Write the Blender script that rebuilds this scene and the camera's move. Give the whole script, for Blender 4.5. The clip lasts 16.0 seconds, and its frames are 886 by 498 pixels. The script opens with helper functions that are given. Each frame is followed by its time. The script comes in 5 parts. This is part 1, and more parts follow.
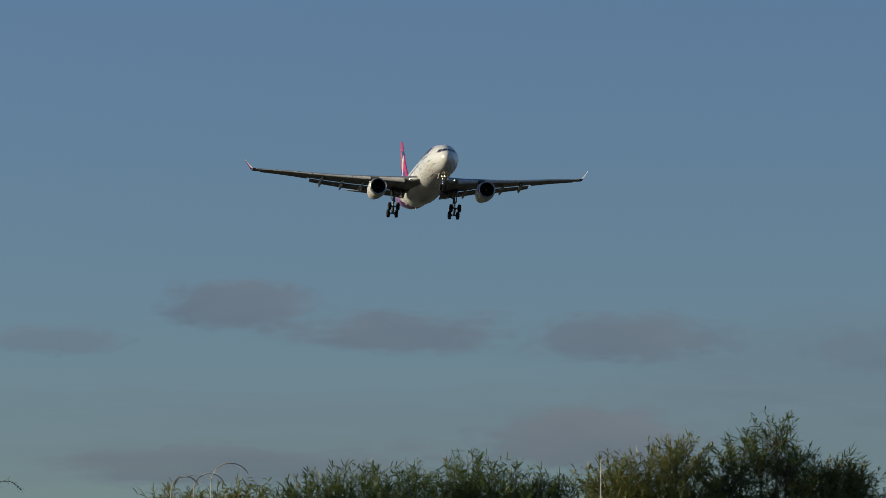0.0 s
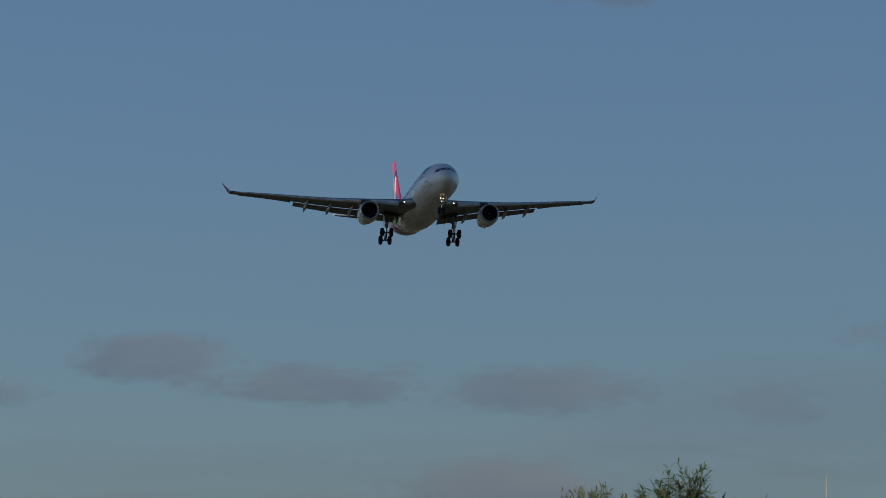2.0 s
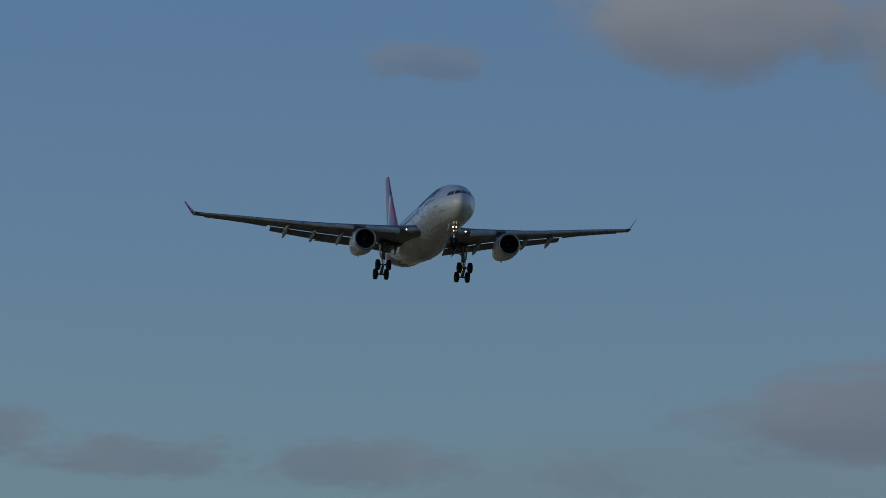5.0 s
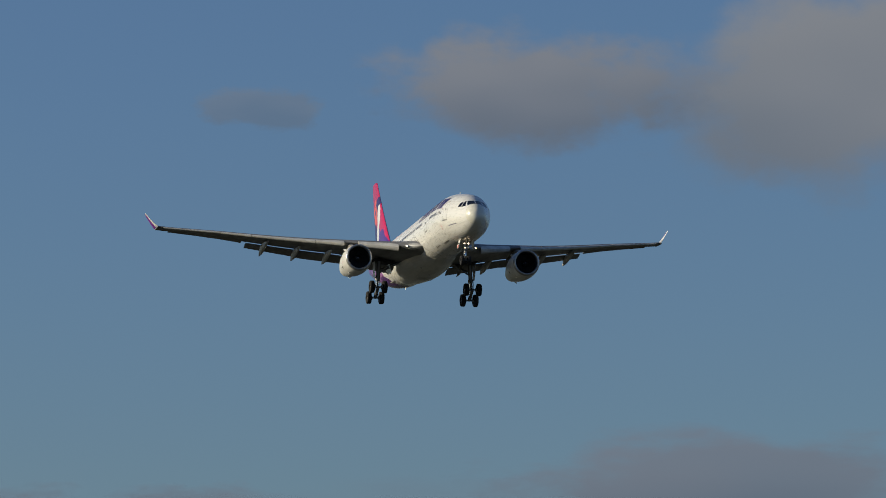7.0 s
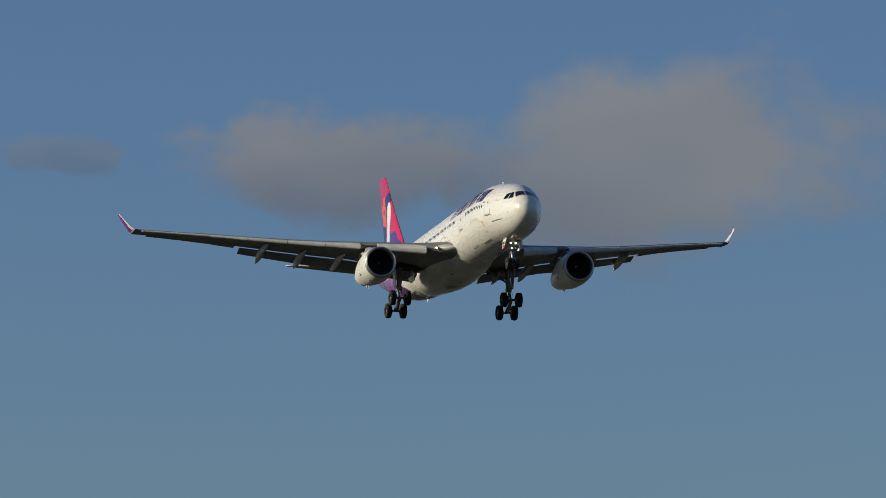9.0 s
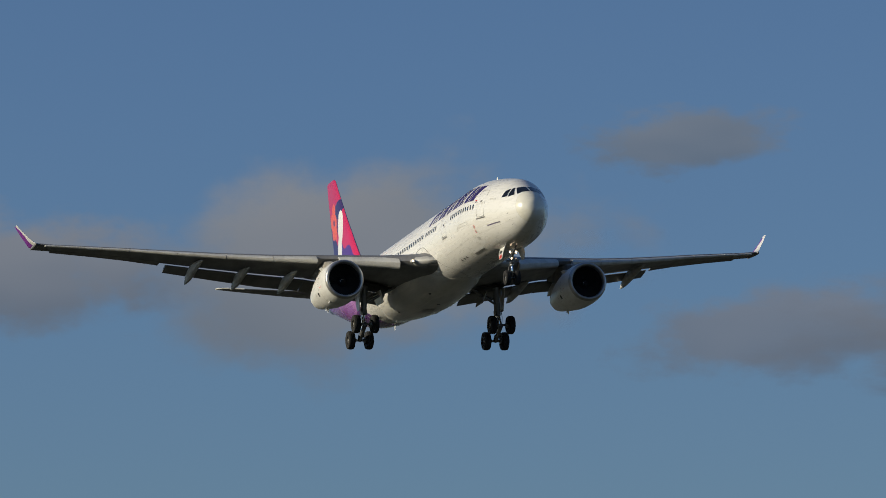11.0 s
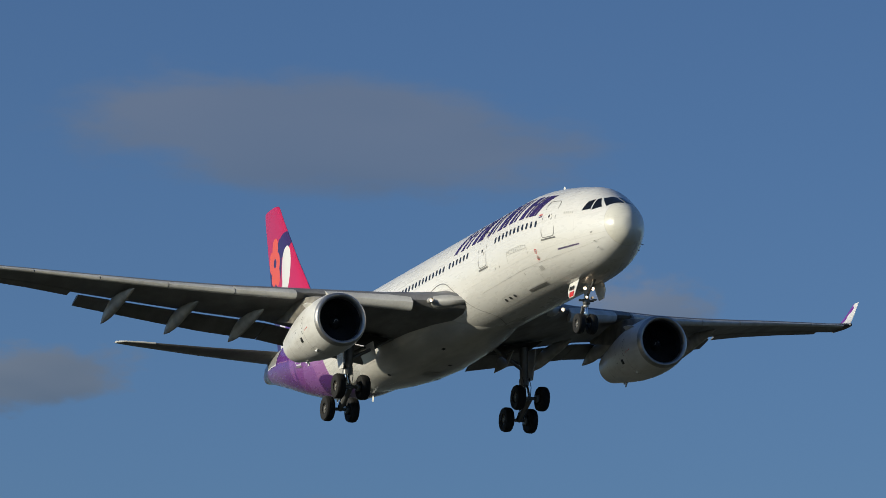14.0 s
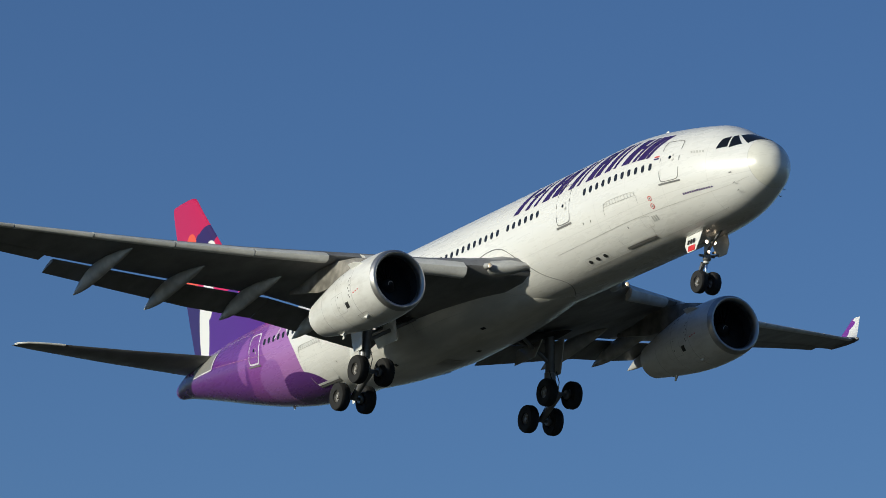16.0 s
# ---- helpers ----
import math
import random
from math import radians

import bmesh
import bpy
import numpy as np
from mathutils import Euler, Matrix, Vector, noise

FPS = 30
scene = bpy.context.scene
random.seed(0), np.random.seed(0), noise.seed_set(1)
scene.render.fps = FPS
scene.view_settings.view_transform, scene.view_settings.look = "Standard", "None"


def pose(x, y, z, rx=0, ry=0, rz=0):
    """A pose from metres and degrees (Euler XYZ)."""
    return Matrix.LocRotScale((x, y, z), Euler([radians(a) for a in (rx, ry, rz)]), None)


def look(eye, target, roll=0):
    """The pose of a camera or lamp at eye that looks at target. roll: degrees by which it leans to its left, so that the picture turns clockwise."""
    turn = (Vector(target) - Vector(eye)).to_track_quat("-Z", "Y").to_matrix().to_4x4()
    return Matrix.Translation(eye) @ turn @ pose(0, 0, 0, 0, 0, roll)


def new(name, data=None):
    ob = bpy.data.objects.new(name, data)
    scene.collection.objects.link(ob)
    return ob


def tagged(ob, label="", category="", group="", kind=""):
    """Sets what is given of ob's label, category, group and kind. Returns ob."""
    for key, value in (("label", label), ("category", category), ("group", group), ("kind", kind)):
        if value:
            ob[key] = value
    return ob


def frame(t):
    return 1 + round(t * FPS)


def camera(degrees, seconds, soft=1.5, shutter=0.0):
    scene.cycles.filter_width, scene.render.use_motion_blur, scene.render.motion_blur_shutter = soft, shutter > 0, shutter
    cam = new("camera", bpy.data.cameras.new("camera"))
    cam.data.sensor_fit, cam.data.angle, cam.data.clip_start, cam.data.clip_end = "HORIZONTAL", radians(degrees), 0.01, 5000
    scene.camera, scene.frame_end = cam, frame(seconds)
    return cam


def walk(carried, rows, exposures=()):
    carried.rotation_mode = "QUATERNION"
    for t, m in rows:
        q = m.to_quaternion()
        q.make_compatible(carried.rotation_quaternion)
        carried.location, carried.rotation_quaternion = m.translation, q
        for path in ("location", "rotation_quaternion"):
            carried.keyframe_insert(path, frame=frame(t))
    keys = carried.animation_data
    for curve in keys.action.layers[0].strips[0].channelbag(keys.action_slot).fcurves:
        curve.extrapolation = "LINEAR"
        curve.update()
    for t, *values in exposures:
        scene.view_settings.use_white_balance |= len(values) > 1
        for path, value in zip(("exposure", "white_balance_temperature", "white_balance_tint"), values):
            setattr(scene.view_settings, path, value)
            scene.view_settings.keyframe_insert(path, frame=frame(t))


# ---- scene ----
EYE = (0.0, 0.0, 1.7)
cam = camera(10.418, 16.0, soft=0.45)


def aim(az, el, roll):
    """The camera on its tripod, turned to a compass angle from +Y, an elevation and a lean, in degrees."""
    a, e = radians(az), radians(el)
    way = Vector((math.sin(a) * math.cos(e), math.cos(a) * math.cos(e), math.sin(e)))
    return look(EYE, Vector(EYE) + way * 100, roll)


walk(cam, [(t, aim(az, el, roll)) for t, az, el, roll in [
    (0, -0.000, 5.718, 0.163),
    (0.5, 0.184, 5.867, 0.104),
    (1, 0.450, 6.020, -0.018),
    (1.5, 0.768, 6.172, -0.035),
    (2, 1.028, 6.335, -0.014),
    (2.5, 1.256, 6.484, 0.051),
    (3, 1.552, 6.624, -0.051),
    (3.5, 1.952, 6.770, -0.042),
    (4, 2.352, 6.945, 0.066),
    (6.5, 4.563, 7.586, 0.246),
    (7, 5.115, 7.773, 0.088),
    (7.5, 5.545, 7.944, -0.037),
    (8, 6.118, 8.127, -0.072),
    (10.5, 10.105, 8.885, -0.240),
    (11, 11.244, 9.285, -0.314),
    (11.5, 12.461, 9.675, -0.152),
    (12, 13.786, 10.157, -0.067),
    (12.5, 14.959, 10.594, -0.118),
    (13, 15.984, 11.025, -0.088),
    (13.5, 17.502, 11.695, -0.016),
    (14, 19.095, 12.102, 0.128),
    (14.5, 20.958, 12.719, 0.162),
    (15, 22.393, 13.350, 0.050),
    (15.5, 25.066, 13.980, -0.063),
    (16, 27.989, 14.568, -0.072),
]],
     exposures=[(0, 0, 6980, 10), (8.2, 0, 6930, 10), (12.5, 0, 6680, 10), (14.5, 0, 6300, 9), (16, 0, 6100, 8)])

# ---- light ----
SUN_AZ, SUN_EL = 272.0, 17.0
world = bpy.data.worlds.new("sky")
scene.world = world
world.use_nodes = True
wn, wl = world.node_tree.nodes, world.node_tree.links
sky = wn.new("ShaderNodeTexSky")
sky.sky_type = "NISHITA"
sky.sun_disc = False
sky.sun_elevation, sky.sun_rotation = radians(SUN_EL), radians(SUN_AZ)
sky.altitude, sky.air_density, sky.dust_density, sky.ozone_density = 0, 1.0, 0.2, 2.0
tint = wn.new("ShaderNodeMix")
tint.data_type, tint.blend_type = "RGBA", "MULTIPLY"
tint.inputs[0].default_value = 1.0
tint.inputs[7].default_value = (0.78, 1.0, 1.375, 1)   # cool white balance of the evening air
wl.new(sky.outputs[0], tint.inputs[6])
# evening haze dulls the sky a little towards the horizon
where, split = wn.new("ShaderNodeTexCoord"), wn.new("ShaderNodeSeparateXYZ")
wl.new(where.outputs["Generated"], split.inputs[0])
dull = wn.new("ShaderNodeMapRange")
dull.interpolation_type = "SMOOTHSTEP"
for i, v in ((1, 0.0), (2, 0.22), (3, 0.77), (4, 1.0)):
    dull.inputs[i].default_value = v
wl.new(split.outputs[2], dull.inputs[0])
haze = wn.new("ShaderNodeMix")
haze.data_type, haze.blend_type = "RGBA", "MULTIPLY"
haze.inputs[0].default_value = 1.0
wl.new(tint.outputs[2], haze.inputs[6])
wl.new(dull.outputs[0], haze.inputs[7])
wl.new(haze.outputs[2], wn["Background"].inputs[0])
wn["Background"].inputs[1].default_value = 0.0605

sun = new("sun", bpy.data.lights.new("sun", "SUN"))
sun.data.energy, sun.data.angle, sun.data.color = 4.15, radians(0.6), (1.0, 0.925, 0.72)
_a, _e = radians(SUN_AZ), radians(SUN_EL)
SUN_WAY = Vector((math.sin(_a) * math.cos(_e), math.cos(_a) * math.cos(_e), math.sin(_e)))
sun.matrix_basis = look(SUN_WAY * 300, (0, 0, 0))
scene.view_settings.exposure = 0.0


# ---- materials ----
class Graph:
    """A thin wrapper that builds shader node graphs."""

    def __init__(self, name):
        self.mat = bpy.data.materials.new(name)
        self.mat.use_nodes = True
        self.n, self.l = self.mat.node_tree.nodes, self.mat.node_tree.links
        self.bsdf = self.n["Principled BSDF"]
        self.pos = self.n.new("ShaderNodeTexCoord").outputs["Object"]

    def put(self, socket, value):
        if isinstance(value, bpy.types.NodeSocket):
            self.l.new(value, socket)
        elif isinstance(value, tuple) and len(value) == 3 and socket.type == "RGBA":
            socket.default_value = (*value, 1)
        else:
            socket.default_value = value

    def calc(self, op, a, b=0.0, c=0.0):
        node = self.n.new("ShaderNodeMath")
        node.operation = op
        for i, v in enumerate((a, b, c)):
            self.put(node.inputs[i], v)
        return node.outputs[0]

    def xyz(self):
        node = self.n.new("ShaderNodeSeparateXYZ")
        self.l.new(self.pos, node.inputs[0])
        return node.outputs

    def noise(self, scale, detail=3.0, stretch=None, rough=0.5):
        node = self.n.new("ShaderNodeTexNoise")
        node.inputs["Scale"].default_value, node.inputs["Detail"].default_value = scale, detail
        node.inputs["Roughness"].default_value = rough
        src = self.pos
        if stretch:
            m = self.n.new("ShaderNodeMapping")
            m.inputs["Scale"].default_value = stretch
            self.l.new(src, m.inputs[0])
            src = m.outputs[0]
        self.l.new(src, node.inputs["Vector"])
        return node.outputs[0]

    def ramp(self, fac, lo, hi, a=0.0, b=1.0):
        node = self.n.new("ShaderNodeMapRange")
        node.interpolation_type = "SMOOTHSTEP"
        for i, v in enumerate((fac, lo, hi, a, b)):
            self.put(node.inputs[i], v)
        return node.outputs[0]

    def mix(self, fac, a, b):
        node = self.n.new("ShaderNodeMix")
        node.data_type = "RGBA"
        self.put(node.inputs[0], fac)
        self.put(node.inputs[6], a)
        self.put(node.inputs[7], b)
        return node.outputs[2]

    def bump(self, height, strength, distance=0.02):
        node = self.n.new("ShaderNodeBump")
        node.inputs["Strength"].default_value, node.inputs["Distance"].default_value = strength, distance
        self.l.new(height, node.inputs["Height"])
        self.l.new(node.outputs[0], self.bsdf.inputs["Normal"])

    def done(self, colour, rough=0.4, metal=0.0, **more):
        self.put(self.bsdf.inputs["Base Color"], colour)
        self.put(self.bsdf.inputs["Roughness"], rough)
        self.put(self.bsdf.inputs["Metallic"], metal)
        for key, v in more.items():
            self.put(self.bsdf.inputs[key.replace("_", " ")], v)
        return self.mat


def plain(name, colour, rough, metal=0.0, scale=1.5, vary=0.12, fine=14.0, bump=0.0, stretch=None, **more):
    g = Graph(name)
    big, small = g.noise(scale, 4, stretch), g.noise(fine, 3, stretch)
    dark = tuple(c * (1 - 2 * vary) for c in colour)
    light = tuple(min(1, c * (1 + vary)) for c in colour)
    col = g.mix(g.ramp(big, 0.3, 0.7), dark, light)
    col = g.mix(g.ramp(small, 0.45, 0.8, 0, 0.35), col, tuple(c * 0.8 for c in colour))
    if bump:
        g.bump(small, bump)
    return g.done(col, g.ramp(big, 0.2, 0.8, rough * 0.85, min(1, rough * 1.2)), metal, **more)


def wave_edge(g, x, z, lean, bend, scale, size):
    """Signed distance behind a leaning, wavy paint edge."""
    n = g.calc("SUBTRACT", g.noise(scale, 0.0), 0.5)
    e = g.calc("MULTIPLY_ADD", z, lean, x)
    e = g.calc("MULTIPLY_ADD", g.calc("MULTIPLY", z, z), bend, e)
    return g.calc("MULTIPLY_ADD", n, size, e)


WHITE, PURPLE, LILAC, PALE, VIOLET = (0.78, 0.77, 0.74), (0.095, 0.025, 0.19), (0.23, 0.065, 0.31), (0.37, 0.160, 0.43), (0.034, 0.014, 0.10)
PINK, ORANGE = (0.50, 0.010, 0.075), (0.80, 0.10, 0.035)


def body_paint():
    """White skin with faint skin joints and streaks, shade greyed into the underside; purple waves round the rear."""
    g = Graph("fuselage_paint")
    o = g.xyz()
    x, z = o[0], o[2]
    streak = g.noise(0.5, 5, (0.15, 1, 1), 0.6)
    grime = g.noise(2.2, 5, (0.3, 1, 2), 0.65)
    white = g.mix(g.ramp(streak, 0.35, 0.75), WHITE, (0.72, 0.705, 0.67))
    white = g.mix(g.ramp(grime, 0.55, 0.85, 0, 0.10), white, (0.56, 0.54, 0.50))
    # underside greyer by height: shade put into the paint, broken up by grime
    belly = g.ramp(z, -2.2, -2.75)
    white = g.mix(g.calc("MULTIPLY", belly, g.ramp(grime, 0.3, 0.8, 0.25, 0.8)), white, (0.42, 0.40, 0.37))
    # ring joints every 2.66 m and long laps
    ring = g.calc("PINGPONG", x, 1.33)
    ring = g.ramp(ring, 0.0, 0.018, 1, 0)
    lap = g.calc("ABSOLUTE", g.calc("SUBTRACT", z, -1.15))
    lap = g.ramp(lap, 0.0, 0.02, 1, 0)
    joint = g.calc("MAXIMUM", ring, lap)
    white = g.mix(g.calc("MULTIPLY", joint, 0.22), white, (0.25, 0.24, 0.23))
    # creamy radome behind a fine joint
    dome = g.calc("MULTIPLY_ADD", g.calc("MULTIPLY", z, z), -0.10, x)
    white = g.mix(g.ramp(dome, 26.02, 26.05), white, (0.72, 0.70, 0.62))
    white = g.mix(g.ramp(g.calc("ABSOLUTE", g.calc("SUBTRACT", dome, 26.03)), 0.008, 0.02, 0.35, 0), white, (0.3, 0.29, 0.27))
    # waves of colour, x runs forward from the wing box
    e1 = wave_edge(g, x, z, 0.56, 0.194, 0.45, 0.8)
    e2 = wave_edge(g, x, z, 0.25, 0.10, 0.6, 2.6)
    e3 = wave_edge(g, x, z, -0.5, 0.22, 0.7, 2.2)
    col = g.mix(g.ramp(e1, -12.85, -12.89), white, PALE)
    col = g.mix(g.ramp(e2, -15.2, -15.24), col, LILAC)
    col = g.mix(g.ramp(e3, -18.4, -18.44), col, (0.145, 0.040, 0.25))
    col = g.mix(blob(g, x, z, -13.2, -2.35, 2.2, 0.9, -8), col, (0.10, 0.03, 0.18))
    col = g.mix(blob(g, x, z, -15.9, -1.3, 1.5, 0.9, 20), col, (0.28, 0.11, 0.38))
    col = g.mix(blob(g, x, z, -18.6, 0.4, 0.5, 1.3, -25), col, (0.26, 0.09, 0.36))
    tail = g.ramp(x, -28.6, -28.64)
    col = g.mix(tail, col, PURPLE)
    g.bump(g.calc("ADD", g.calc("MULTIPLY", joint, -0.6), g.calc("MULTIPLY", streak, 0.25)), 0.12)
    return g.done(col, g.ramp(grime, 0.2, 0.8, 0.22, 0.36), 0.0, Coat_Weight=0.35, Coat_Roughness=0.12)


def blob(g, x, z, cx, cz, rx, rz, turn=0.0, soft=0.03):
    """Mask of an ellipse in the fin's plane."""
    c, s = math.cos(radians(turn)), math.sin(radians(turn))
    dx, dz = g.calc("SUBTRACT", x, cx), g.calc("SUBTRACT", z, cz)
    u = g.calc("ADD", g.calc("MULTIPLY", dx, c / rx), g.calc("MULTIPLY", dz, s / rx))
    v = g.calc("ADD", g.calc("MULTIPLY", dx, -s / rz), g.calc("MULTIPLY", dz, c / rz))
    d = g.calc("SQRT", g.calc("ADD", g.calc("MULTIPLY", u, u), g.calc("MULTIPLY", v, v)))
    return g.ramp(d, 1 - soft, 1 + soft, 1, 0)


def fin_paint():
    """Crimson fin with a dark cap, an orange rosette, a tall white oval and a purple foot, as plain shapes."""
    g = Graph("fin_paint")
    o = g.xyz()
    x, z = o[0], o[2]
    col = g.mix(g.ramp(z, 10.5, 5.0), PINK, (0.58, 0.012, 0.085))
    col = g.mix(g.ramp(g.noise(3.0, 4), 0.4, 0.8, 0, 0.2), col, (0.42, 0.01, 0.08))
    foot = g.calc("MULTIPLY_ADD", x, 0.456, z)
    foot = g.calc("MULTIPLY_ADD", g.calc("SUBTRACT", g.noise(0.5, 0), 0.5), 2.0, foot)
    col = g.mix(g.ramp(g.calc("MULTIPLY_ADD", x, 0.9, z), -18.3, -18.36), col, VIOLET)
    col = g.mix(g.calc("MULTIPLY", g.ramp(foot, -5.15, -5.21), g.ramp(x, -27.05, -26.95)), col, (0.085, 0.02, 0.22))
    for cx, cz, rx, rz, turn, c in FIN_SHAPES:
        col = g.mix(blob(g, x, z, cx, cz, rx, rz, turn), col, c)
    return g.done(col, 0.3, 0.0, Coat_Weight=0.3, Coat_Roughness=0.15)


FIN_SHAPES = [
    (-26.85, 9.35, 1.15, 0.75, 15, VIOLET), (-27.65, 8.55, 0.5, 1.3, 0, VIOLET),
    (-28.55, 9.45, 0.62, 0.62, 0, ORANGE), (-29.30, 8.65, 0.62, 0.7, 0, ORANGE), (-28.25, 8.45, 0.7, 0.7, 0, ORANGE), (-28.85, 7.70, 0.62, 0.6, 0, ORANGE), (-28.05, 7.55, 0.5, 0.6, 0, ORANGE), (-28.60, 8.50, 0.28, 0.28, 0, VIOLET),
    (-26.30, 7.70, 0.82, 1.45, 0, WHITE), (-26.50, 6.25, 0.62, 1.5, 0, WHITE), (-27.10, 4.35, 0.62, 2.4, 0, WHITE),
]


def metal_skin(name, colour, rough, metal, line=0.0):
    g = Graph(name)
    o = g.xyz()
    streak = g.noise(1.2, 5, (0.35, 1, 1), 0.65)
    spots = g.noise(9.0, 3)
    col = g.mix(g.ramp(streak, 0.3, 0.75), colour, tuple(c * 0.72 for c in colour))
    col = g.mix(g.ramp(spots, 0.58, 0.8, 0, 0.3), col, tuple(c * 0.55 for c in colour))
    if line:
        ribs = g.ramp(g.calc("PINGPONG", o[1], line), 0.0, 0.014, 1, 0)
        chord = g.ramp(g.calc("PINGPONG", g.calc("MULTIPLY_ADD", g.calc("ABSOLUTE", o[1]), 0.55, o[0]), 0.9), 0.0, 0.012, 1, 0)
        joint = g.calc("MAXIMUM", ribs, chord)
        col = g.mix(g.calc("MULTIPLY", joint, 0.35), col, tuple(c * 0.35 for c in colour))
        g.bump(g.calc("MULTIPLY", joint, -1.0), 0.15)
    return g.done(col, g.ramp(streak, 0.2, 0.8, rough * 0.8, rough * 1.25), metal)


def cowl_paint():
    g = Graph("cowl_paint")
    o = g.xyz()
    grime = g.noise(1.6, 5, (0.4, 1, 1), 0.65)
    col = g.mix(g.ramp(grime, 0.35, 0.8), (0.74, 0.73, 0.70), (0.56, 0.54, 0.50))
    ring = g.calc("ABSOLUTE", g.calc("SUBTRACT", o[0], 5.75))
    ring = g.calc("MINIMUM", ring, g.calc("ABSOLUTE", g.calc("SUBTRACT", o[0], 7.35)))
    ring = g.calc("MINIMUM", ring, g.calc("ABSOLUTE", g.calc("SUBTRACT", o[0], 4.0)))
    joint = g.ramp(ring, 0.006, 0.02, 1, 0)
    col = g.mix(g.calc("MULTIPLY", joint, 0.6), col, (0.2, 0.19, 0.18))
    g.bump(g.calc("MULTIPLY", joint, -1.0), 0.2)
    return g.done(col, 0.34, 0.0, Coat_Weight=0.2, Coat_Roughness=0.2)


def winglet_paint():
    g = Graph("winglet_paint")
    o = g.xyz()
    d = g.calc("MULTIPLY_ADD", o[2], 0.35, o[0])
    d = g.calc("MULTIPLY_ADD", g.calc("SUBTRACT", g.noise(2.0, 0), 0.5), 0.9, d)
    col = g.mix(g.ramp(d, -8.15, -8.18), (0.74, 0.73, 0.72), (0.20, 0.03, 0.30))
    col = g.mix(g.ramp(g.noise(5.0, 3), 0.5, 0.8, 0, 0.2), col, (0.45, 0.42, 0.42))
    return g.done(col, 0.3)


def glow(name, colour, power):
    g = Graph(name)
    return g.done((0.8, 0.8, 0.8), 0.2, 0.0, Emission_Color=(*colour, 1), Emission_Strength=power)


M_BODY, M_FIN = body_paint(), fin_paint()
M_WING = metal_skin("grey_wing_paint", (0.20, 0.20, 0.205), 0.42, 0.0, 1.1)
M_SLAT = metal_skin("bare_slat_metal", (0.62, 0.61, 0.58), 0.45, 0.05)
M_LIP = metal_skin("polished_lip_metal", (0.50, 0.49, 0.48), 0.38, 0.85)
M_STRAKE = metal_skin("strake_grey", (0.46, 0.455, 0.44), 0.4, 0.05)
M_SEAL = metal_skin("scuffed_seal_metal", (0.34, 0.33, 0.31), 0.45, 0.3)
M_FAIRING = plain("fairing_grey", (0.45, 0.445, 0.43), 0.4, vary=0.14)
M_PYLON = plain("pylon_metal", (0.27, 0.25, 0.22), 0.45, 0.15, vary=0.25)
M_COWL, M_WLET = cowl_paint(), winglet_paint()
M_WHITE = plain("white_gear_paint", (0.72, 0.71, 0.68), 0.35, vary=0.04)
# near-black for hoses and bars, and for painted shade in bays and openings
M_BLACK = plain("black_and_bay_shade", (0.012, 0.012, 0.013), 0.7)
M_FAN = plain("dark_titanium", (0.022, 0.022, 0.024), 0.55, 0.3)
M_TYRE = plain("tyre_rubber", (0.012, 0.012, 0.013), 0.9, bump=0.2)
M_RIM = plain("wheel_alloy", (0.22, 0.21, 0.20), 0.45, 0.4)
M_STRUT = plain("gear_steel", (0.22, 0.22, 0.22), 0.4, 0.5)
M_CHROME = plain("polished_oleo", (0.75, 0.75, 0.75), 0.12, 1.0, vary=0.05)
M_GLASS = plain("cockpit_glass", (0.010, 0.011, 0.013), 0.06, vary=0.1)
M_WINDOW = plain("cabin_glass", (0.025, 0.026, 0.03), 0.12, vary=0.1)
M_TITLE = plain("title_violet", VIOLET, 0.3, vary=0.06)
M_LINE = plain("seam_grey", (0.17, 0.165, 0.16), 0.5)
M_FAINT = plain("faint_seam", (0.50, 0.49, 0.46), 0.5)
M_RED = plain("red_marking", (0.62, 0.03, 0.03), 0.4)
M_PALEFRAME = plain("pale_frame", (0.72, 0.70, 0.74), 0.4)
M_PINKLINE = plain("pink_line", (0.42, 0.20, 0.40), 0.4)
M_LAMP = glow("landing_lamp_glow", (1.0, 0.76, 0.50), 4.5)
M_LAMP_ROOT = glow("root_lamp_glow", (1.0, 0.80, 0.55), 4.0)
M_LAMP_DIM = glow("taxi_lamp_glow", (1.0, 0.66, 0.30), 0.5)


# ---- building helpers ----
def part(name, bm, material, parent, label="", smooth=True, at=None):
    """Links a bmesh as one mesh object under a thing or a part."""
    bmesh.ops.recalc_face_normals(bm, faces=bm.faces)
    me = bpy.data.meshes.new(name)
    if smooth:
        for f in bm.faces:
            f.smooth = True
        for e in bm.edges:
            if len(e.link_faces) == 2 and e.calc_face_angle(0) > 0.75:
                e.smooth = False
    bm.to_mesh(me)
    bm.free()
    me.materials.append(material)
    ob = new(name, me)
    if parent:
        ob.parent = parent
    if at is not None:
        ob.matrix_basis = at
    if label:
        tagged(ob, label)
    return ob


def loft(rings, cap=True, closed=True, bm=None):
    """Skins a row of rings of equal point counts."""
    bm = bm or bmesh.new()
    rows = [[bm.verts.new(p) for p in r] for r in rings]
    n = len(rows[0])
    for a, b in zip(rows, rows[1:]):
        for i in range(n if closed else n - 1):
            j = (i + 1) % n
            bm.faces.new((a[i], a[j], b[j], b[i]))
    if cap and closed:
        bm.faces.new(rows[0][::-1])
        bm.faces.new(rows[-1])
    return bm


